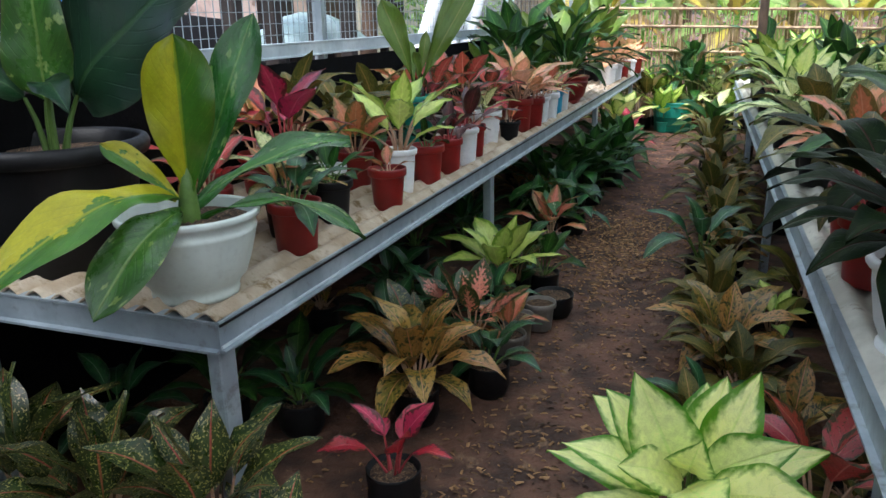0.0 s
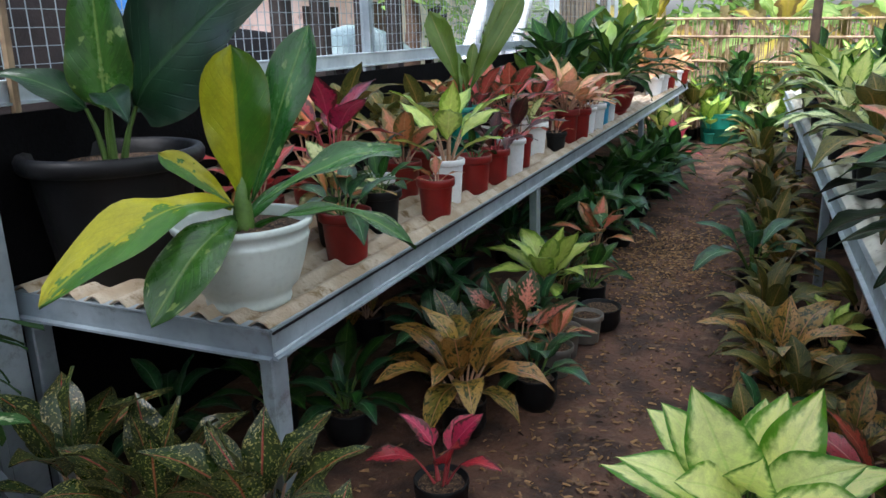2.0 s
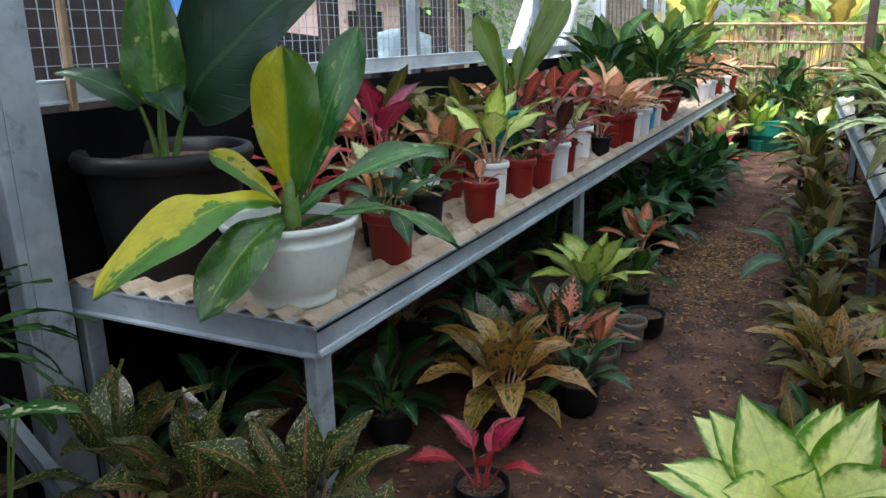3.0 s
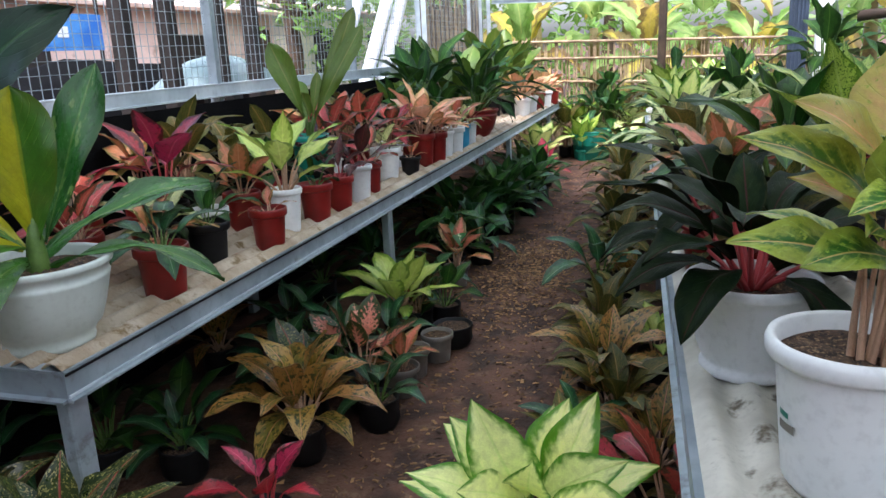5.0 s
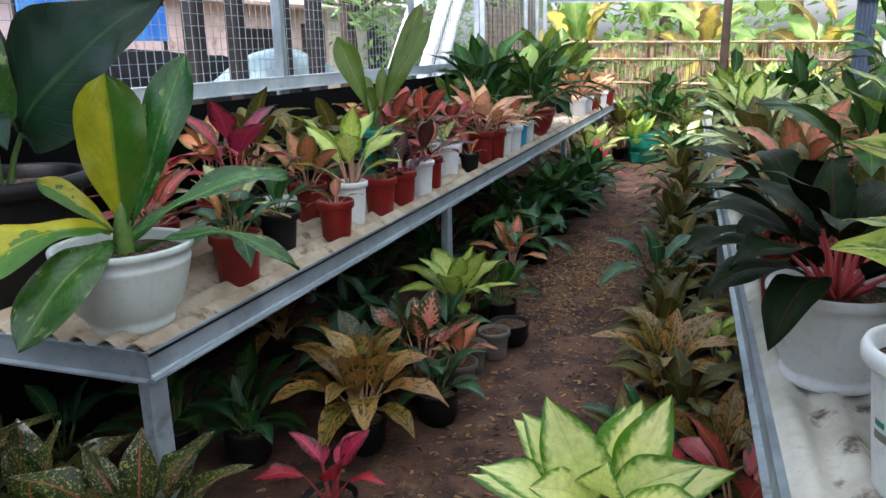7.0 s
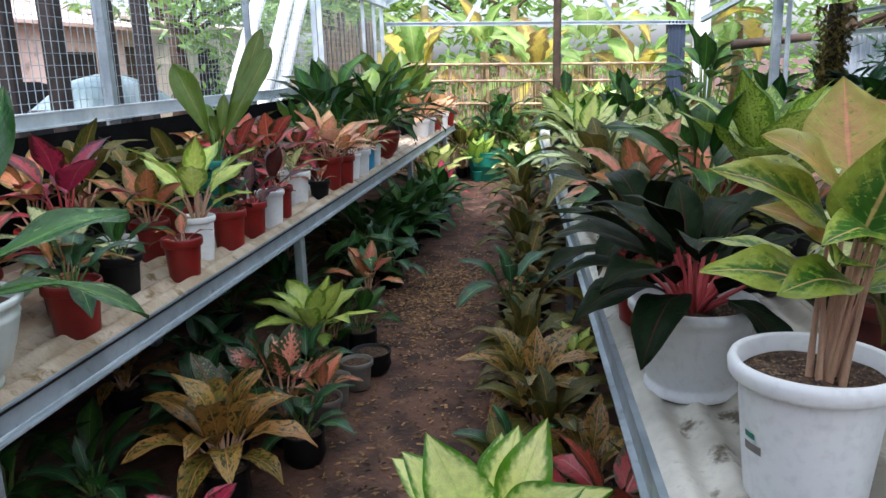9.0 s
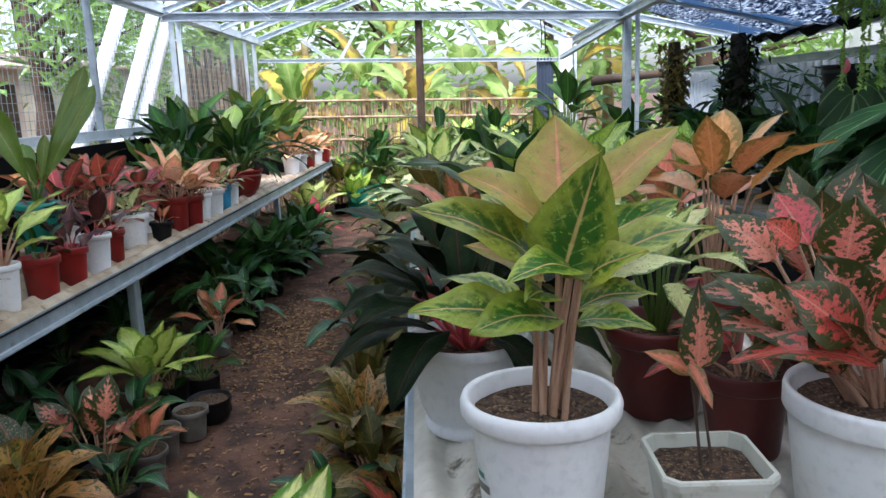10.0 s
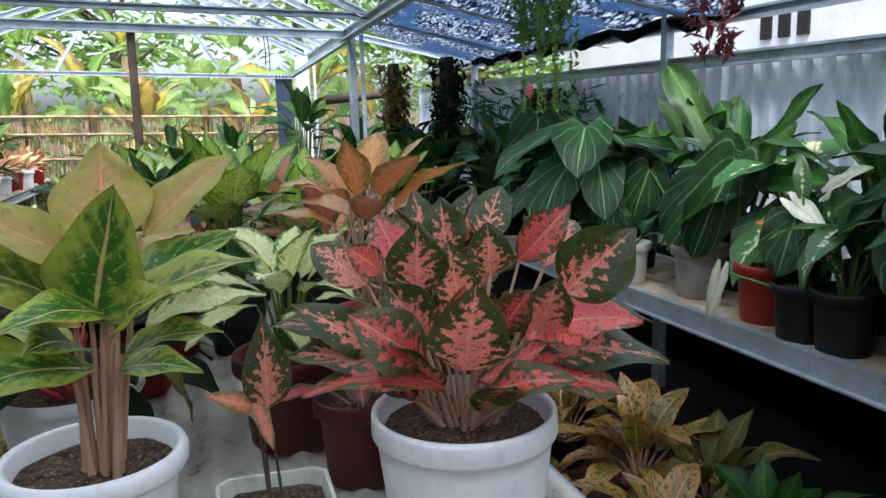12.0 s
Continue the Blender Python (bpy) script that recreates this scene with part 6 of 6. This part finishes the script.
MOSS = surface("dry_moss", lin(0.28, 0.23, 0.15), lin(0.18, 0.16, 0.10), 14.0, 0.95, 0, 1.0, 60)
hanging("hanging_plant", (2.30, 6.1, 1.62), 0.62, 0.12, "hanging column of dry olive foliage on a wire", "olive", 700, 0.055, MOSS, seed=1)
hanging("hanging_plant", (2.50, 5.4, 1.62), 0.66, 0.13, "hanging dark mossy root column on a wire", "dark", 800, 0.055, DARKWOOD, seed=2)
hanging("hanging_plant", (2.60, 4.0, 1.80), 0.52, 0.16, "pale green trailing strands hanging from the rafters", "tree", 700, 0.034, None, True, seed=3)
hanging("hanging_plant", (2.62, 2.72, 1.72), 0.26, 0.10, "small hanging plant with dark wine-red leaves", "maroon", 150, 0.050, None, seed=4)
hanging("hanging_plant", (2.62, 4.15, 1.86), 0.24, 0.18, "bushy light green hanging plant under the rafters", "tree", 520, 0.045, None, seed=5)
# orchids and roots tied along the wall
e = thing("orchid_row", (3.2, 6.4, 1.30), "tangle of orchids and roots tied along the zinc wall", "orchids")
g = Geo()
rnd = random.Random(21)
for i in range(260):
    y = rnd.uniform(-1.9, 1.3)
    c = Vector((rnd.uniform(-0.15, 0.05), y, rnd.gauss(0, 0.09)))
    d = Vector((rnd.uniform(-1, 1), rnd.uniform(-1, 1), rnd.uniform(-0.9, 0.6))).normalized() * rnd.uniform(0.08, 0.2)
    s = Vector((0.012, 0.004, 0.008))
    g.add([c, c + d * 0.5 + s, c + d, c + d * 0.5 - s], [(0, 1, 2, 3)], [(0.5, 0), (1, 0.5), (0.5, 1), (0, 0.5)])
tagged(g.make("foliage", LEAF["green"], e, uv=True), kind="stuff")

# ---- outside: yard, house, trees, bananas ----
for y in (3.82, 4.20, 4.70, 5.12):
    p = Geo().box((-0.045, -0.045, 0), (0.045, 0.045, 2.7), 0.01).make("yard_post", DARKWOOD)
    p.location = (-2.18, y, 0)
    tagged(p, "dark weathered timber post of an outdoor shelter", "post", "shelter posts")
for i, (y, dx) in enumerate(((4.92, 0.0), (5.68, -0.03), (5.90, 0.03))):
    p = Geo().tube([(0, 0, 0), (0.0, 1.41, 1.5), (0.0, 2.82, 3.0)], 0.058, 16).make("leaning_pipe", WHITE_PL, smooth=True)
    p.location = (-1.98 + dx, y, 0)
    tagged(p, "white plastic pipe leaning outside the mesh wall", "pipe", "leaning pipes")


def house(loc, sx, sy, h, wall_mat, roof_mat, label):
    e = thing("house", loc, label, "house")
    Geo().box((-sx, -sy, 0), (sx, sy, h)).make("wall", wall_mat, e)
    v = [(sx + 0.25, -sy - 0.4, h - 0.08), (sx + 0.25, sy + 0.4, h - 0.08), (-sx, sy + 0.4, h + 1.0), (-sx, -sy - 0.4, h + 1.0)]
    v += [(a, b, c + 0.05) for a, b, c in v]
    f = [(3, 2, 1, 0), (4, 5, 6, 7), (0, 1, 5, 4), (1, 2, 6, 5), (2, 3, 7, 6), (3, 0, 4, 7)]
    mesh_ob("roof", v, f, roof_mat, e, smooth=False)
    for y in (-sy * 0.5, sy * 0.4):
        w = Geo().box((sx - 0.02, y - 0.5, h * 0.35), (sx + 0.03, y + 0.5, h * 0.8)).make("window", DARKWOOD, e)
    Geo().box((sx - 0.02, sy * 0.75, 0), (sx + 0.04, sy * 0.75 + 0.8, h * 0.85)).make("door", WOOD, e)
    return e


PINK = surface("pink_render", lin(0.92, 0.83, 0.79), lin(0.86, 0.74, 0.69), 1.5, 0.85, 0, 0.3, 30, dirt=lin(0.60, 0.48, 0.42))
RUST = surface("rusty_sheet_roof", lin(0.90, 0.82, 0.78), lin(0.80, 0.68, 0.62), 1.2, 0.6, 0.2, 0.2, 20, dirt=lin(0.45, 0.30, 0.24))
house((-9.0, 9.5, 0), 2.5, 4.0, 2.1, PINK, RUST, "low pink house with a rusty sheet roof")
house((-10.0, 18.5, 0), 3.0, 3.5, 2.3, surface("cream_render", lin(0.86, 0.83, 0.76), None, 1.5, 0.85, 0, 0.3, 30), RUST, "cream house with a sheet roof beyond the yard")
WHITEWASH = surface("whitewash", lin(0.95, 0.95, 0.94), lin(0.90, 0.90, 0.88), 1.2, 0.85, 0, 0.2, 25)
e = thing("house", (7.5, 4.5, 0), "white neighbour house with narrow dark windows", "house")
Geo().box((-1.5, -8, 0), (1.5, 6.5, 3.4)).make("wall", WHITEWASH, e)
Geo().box((-1.52, -8.1, 3.4), (1.8, 6.8, 3.5)).make("roof", RUST, e)
for y in (1.62, 1.86, 2.10):
    Geo().box((-1.53, y, 1.86), (-1.49, y + 0.13, 2.14)).make("window", DARKWOOD, e)
# white post, log and hanging pot at the end of the lean-to
p = Geo().box((-0.07, -0.07, 0), (0.07, 0.07, 1.9), 0.01).make("white_post", WHITEWASH)
p.location = (1.98, 9.2, 0)
tagged(p, "white painted post near the end of the nursery", "post")
p = Geo().tube([(0, 0, 0), (0.3, -0.05, 0.02), (0.7, -0.08, 0.05)], [0.05, 0.045, 0.04], 10).make("log", WOOD, smooth=True)
p.location = (2.1, 8.3, 1.42)
tagged(p, "short brown log tied between the posts", "log")
e = thing("hanging_pot", (3.08, 5.2, 1.20), "black plastic pot hung against the zinc wall", "pot")
pot(e, "bowl", 0.14, 0.22, BLACK_PL)
b_ = Geo().box((0, -0.9, 0), (0.03, 0.9, 0.34), 0.005).make("banner", surface("blue_banner", lin(0.16, 0.40, 0.72), lin(0.30, 0.55, 0.80), 3, 0.6))
b_.matrix_basis = pose(-5.0, 6.2, 1.45)
tagged(b_, "faded blue cloth banner hung in the yard", "banner")
for k in range(4):
    Geo().box((0.032, -0.5 + k * 0.26, 0.12), (0.036, -0.36 + k * 0.26, 0.22)).make("bar", WHITE_PL, b_)
Geo().box((-0.02, -0.92, -1.46), (0.0, -0.88, 0.6)).make("pole", DARKWOOD, b_)
Geo().box((-0.02, 0.88, -1.46), (0.0, 0.92, 0.6)).make("pole", DARKWOOD, b_)
# covered heap under the shelter
v, f = [], []
for j in range(13):
    for i in range(13):
        x, y = i / 6 - 1, j / 6 - 1
        hgt = max(0, 1 - x * x) ** 0.5 * max(0, 1 - y * y) ** 0.5
        v.append((x * 0.8, y * 2.7, 1.34 * hgt + 0.10 * noise.noise((x * 3, y * 3, 2)) * hgt))
f = [(j * 13 + i, j * 13 + i + 1, (j + 1) * 13 + i + 1, (j + 1) * 13 + i) for j in range(12) for i in range(12)]
tagged(mesh_ob("covered_mound", v, f, BLACKNET), "heap covered with a dark sheet in the yard", "heap").location = (-4.2, 6.1, 0)
cl = mesh_ob("plastic_sheet", [(a * 0.25, b * 0.22, c * 0.16) for a, b, c in v], f, surface("milky_plastic", lin(0.50, 0.57, 0.57), lin(0.34, 0.42, 0.43), 3, 0.3, 0, 0.3, 12))
cl.location = (-2.75, 5.6, 1.12)
tagged(cl, "bundle of milky plastic sheet on a rack", "bundle")
rk = Geo().box((-3.1, 4.9, 1.05), (-2.45, 6.5, 1.11)).box((-3.05, 4.95, 0), (-2.99, 5.0, 1.05)).box((-2.55, 6.4, 0), (-2.49, 6.45, 1.05)).box((-3.05, 6.4, 0), (-2.99, 6.45, 1.05)).box((-2.55, 4.95, 0), (-2.49, 5.0, 1.05)).make("yard_rack", DARKWOOD)
tagged(rk, "dark timber rack outside the mesh wall", "rack")


sh = thing("yard_shed", (-3.6, 1.6, 0), "dark open timber shed beside the nursery", "shed")
# solid dark block stands for the shed's shaded inside
Geo().box((-1.0, -2.2, 0), (0.3, 2.0, 2.3)).make("wall", DARKWOOD, sh)
Geo().box((-1.2, -2.4, 2.3), (0.6, 2.15, 2.36)).make("roof", RUST, sh)


def tree(loc, h, r, n, size, mat, seed, label):
    rnd = random.Random(seed)
    e = thing("tree", loc, label, "tree", "trees beyond the fence")
    g = Geo()
    g.tube([(0, 0, 0), (0.1, 0.05, h * 0.3), (0.0, 0.1, h * 0.6), (0.1, 0, h * 0.9)], [0.16, 0.13, 0.09, 0.03], 8)
    tips = []
    for i in range(11):
        a, z = rnd.uniform(0, 6.28), h * rnd.uniform(0.3, 0.85)
        d = Vector((math.cos(a), math.sin(a), rnd.uniform(0.1, 0.7))) * r * rnd.uniform(0.55, 1.0)
        g.tube([(0.05, 0.05, z), Vector((0.05, 0.05, z)) + d * 0.5 + Vector((0, 0, 0.1)), Vector((0.05, 0.05, z)) + d], [0.05, 0.035, 0.012], 5)
        tips += [Vector((0.05, 0.05, z)) + d * k for k in (0.5, 0.75, 1.0)]
    g.make("trunk", BARK, e, smooth=True)
    g = Geo()
    for i in range(n):
        c = rnd.choice(tips) + Vector((rnd.gauss(0, 1), rnd.gauss(0, 1), rnd.gauss(0, 0.8))) * r * 0.22
        q = Euler((rnd.uniform(-0.9, 0.9), rnd.uniform(-0.9, 0.9), rnd.uniform(0, 6.28))).to_matrix()
        s = size * rnd.uniform(0.6, 1.3)
        g.add([c + q @ Vector(b) * s for b in ((0, -0.5, 0), (0.17, -0.05, 0.04), (0, 0.5, -0.06), (-0.17, -0.05, 0.04))], [(0, 1, 2, 3)], [(0.5, 0), (1, 0.5), (0.5, 1), (0, 0.5)])
    tagged(g.make("crown", LEAF[mat], e, uv=True), kind="stuff")


for i, (x, y, h, r, n, s) in enumerate([(-5.2, 11.5, 4.5, 2.0, 1700, .24), (-3.2, 13.5, 4.0, 1.8, 1600, .22), (-7.5, 15.5, 6, 2.6, 1500, .32), (-12.5, 7, 6, 2.6, 2000, .32), (-1.0, 19, 6, 3.2, 1600, .42), (3.0, 19, 6, 3.2, 1600, .42), (-5.0, 19, 7, 3, 2200, .4), (4.2, 11.5, 4.5, 1.8, 2200, .22), (5.2, 13.0, 2.6, 1.2, 900, .2)]):
    tree((x, y, 0), h, r, n, s, "tree", 40 + i, "leafy green tree beyond the nursery")


def banana(loc, h, seed, dry):
    rnd = random.Random(seed)
    e = thing("banana_plant", loc, "banana plant with torn green and yellowing leaves behind the fence", "banana plant", "banana plants")
    Geo().tube([(0, 0, 0), (0.03, 0.02, h * 0.5), (0.0, 0.0, h)], [0.12, 0.10, 0.06], 10).make("trunk", surface("banana_trunk", lin(0.50, 0.46, 0.28), lin(0.36, 0.28, 0.16), 5, 0.7) if seed == 0 else bpy.data.materials["banana_trunk"], e, smooth=True)
    n = 11
    for i in range(n):
        a = i * 2.4 + rnd.uniform(-0.3, 0.3)
        le = radians(rnd.uniform(5, 60) if i < 6 else rnd.uniform(-60, -15))
        L = rnd.uniform(0.6, 1.0)
        o = Vector((math.cos(a), math.sin(a), 0))
        base = Vector((0, 0, h * (1.0 if i < 6 else 0.85))) + o * 0.12 + Vector((0, 0, 0.12))
        tip = base + L * (math.cos(le) * o + Vector((0, 0, math.sin(le))))
        m = "bananay" if (i >= 10 or rnd.random() < dry) else "banana"
        leaf_between(e, blade("torn", 0.36, 0.20, 0.3, m, i % 3, 26, 4), base, tip, Vector((-o.x * math.sin(le), -o.y * math.sin(le), math.cos(le))) + Vector((0, -0.5, 0)))


for i, (x, y, h, dry) in enumerate([(-1.5, 11.4, 1.2, .45), (-0.6, 12.2, 1.5, .15), (0.2, 11.3, 1.1, .2), (0.9, 11.9, 1.5, .12), (1.6, 11.3, 1.0, .3), (2.4, 12.0, 1.5, .2), (-2.4, 12.4, 1.6, .1), (-0.2, 13.3, 2.2, .1), (1.4, 13.4, 2.2, .1), (3.2, 13, 2.0, .1), (-1.7, 13.6, 2.3, .1)]):
    banana((x, y, 0), h, i, dry)

# low scrub far behind the bananas
g = Geo()
rnd = random.Random(91)
for i in range(5200):
    c = Vector((rnd.uniform(-12, 9), rnd.gauss(16.5, 0.8), abs(rnd.gauss(0, 1.1)) + 0.1))
    q = Euler((rnd.uniform(-1, 1), rnd.uniform(-1, 1), rnd.uniform(0, 6.28))).to_matrix()
    k = rnd.uniform(0.12, 0.38)
    g.add([c + q @ Vector(b) * k for b in ((0, -0.5, 0), (0.2, 0, 0.05), (0, 0.5, -0.06), (-0.2, 0, 0.05))], [(0, 1, 2, 3)], [(0.5, 0), (1, 0.5), (0.5, 1), (0, 0.5)])
tagged(g.make("scrub", LEAF["tree"], uv=True), "tangled green scrub behind the banana plants", "scrub", kind="stuff")

# ---- litter on the path ----
g = Geo()
rnd = random.Random(77)
for i in range(5400):
    y = 2.0 + 7.0 * rnd.random() ** 1.8 if i % 2 else rnd.gauss(4.7, 0.5)
    x = rnd.gauss(-0.12, 0.28) if i % 2 else rnd.gauss(-0.28, 0.16)
    a, s = rnd.uniform(0, 3.14), rnd.uniform(0.006, 0.030)
    w = s * rnd.uniform(0.12, 0.5)
    c, sn = math.cos(a), math.sin(a)
    z = 0.004 + 0.022 * noise.noise((x * 3.1, y * 3.1, 0)) + 0.012 * noise.noise((x * 11, y * 11, 4)) - 0.01
    p = [(x + c * u - sn * q, y + sn * u + c * q) for u, q in ((-s / 2, -w / 2), (s / 2, -w / 2), (s / 2, w / 2), (-s / 2, w / 2))]
    g.add([(px, py, z + rnd.uniform(-0.002, 0.004)) for px, py in p] + [(x, y, z + 0.006)], [(0, 1, 4), (1, 2, 4), (2, 3, 4), (3, 0, 4)])
CHIP, ct, cb = nodes_of("leaf_litter")
isl = ct.nodes.new("ShaderNodeNewGeometry").outputs["Random Per Island"]
ramp = ct.nodes.new("ShaderNodeValToRGB")
link(ct, isl, ramp.inputs[0])
ramp.color_ramp.elements[0].color, ramp.color_ramp.elements[1].color = lin(0.20, 0.14, 0.10), lin(0.68, 0.53, 0.36)
link(ct, ramp.outputs[0], cb.inputs["Base Color"])
cb.inputs["Roughness"].default_value = 0.85
tagged(g.make("leaf_litter", CHIP), "scattered husks and dry leaf bits on the path", "litter", kind="stuff")

# teal tub at the end of the path
e = thing("tub", (-0.36, 9.45, -0.01), "teal plastic tub standing at the end of the path", "tub")
Geo().lathe([(0.19, 0), (0.20, 0.01), (0.22, 0.30), (0.235, 0.31), (0.24, 0.33), (0.22, 0.33), (0.235, 0.30), (0.19, 0.05)], 32).make("body", TEAL_PL, e, smooth=True)
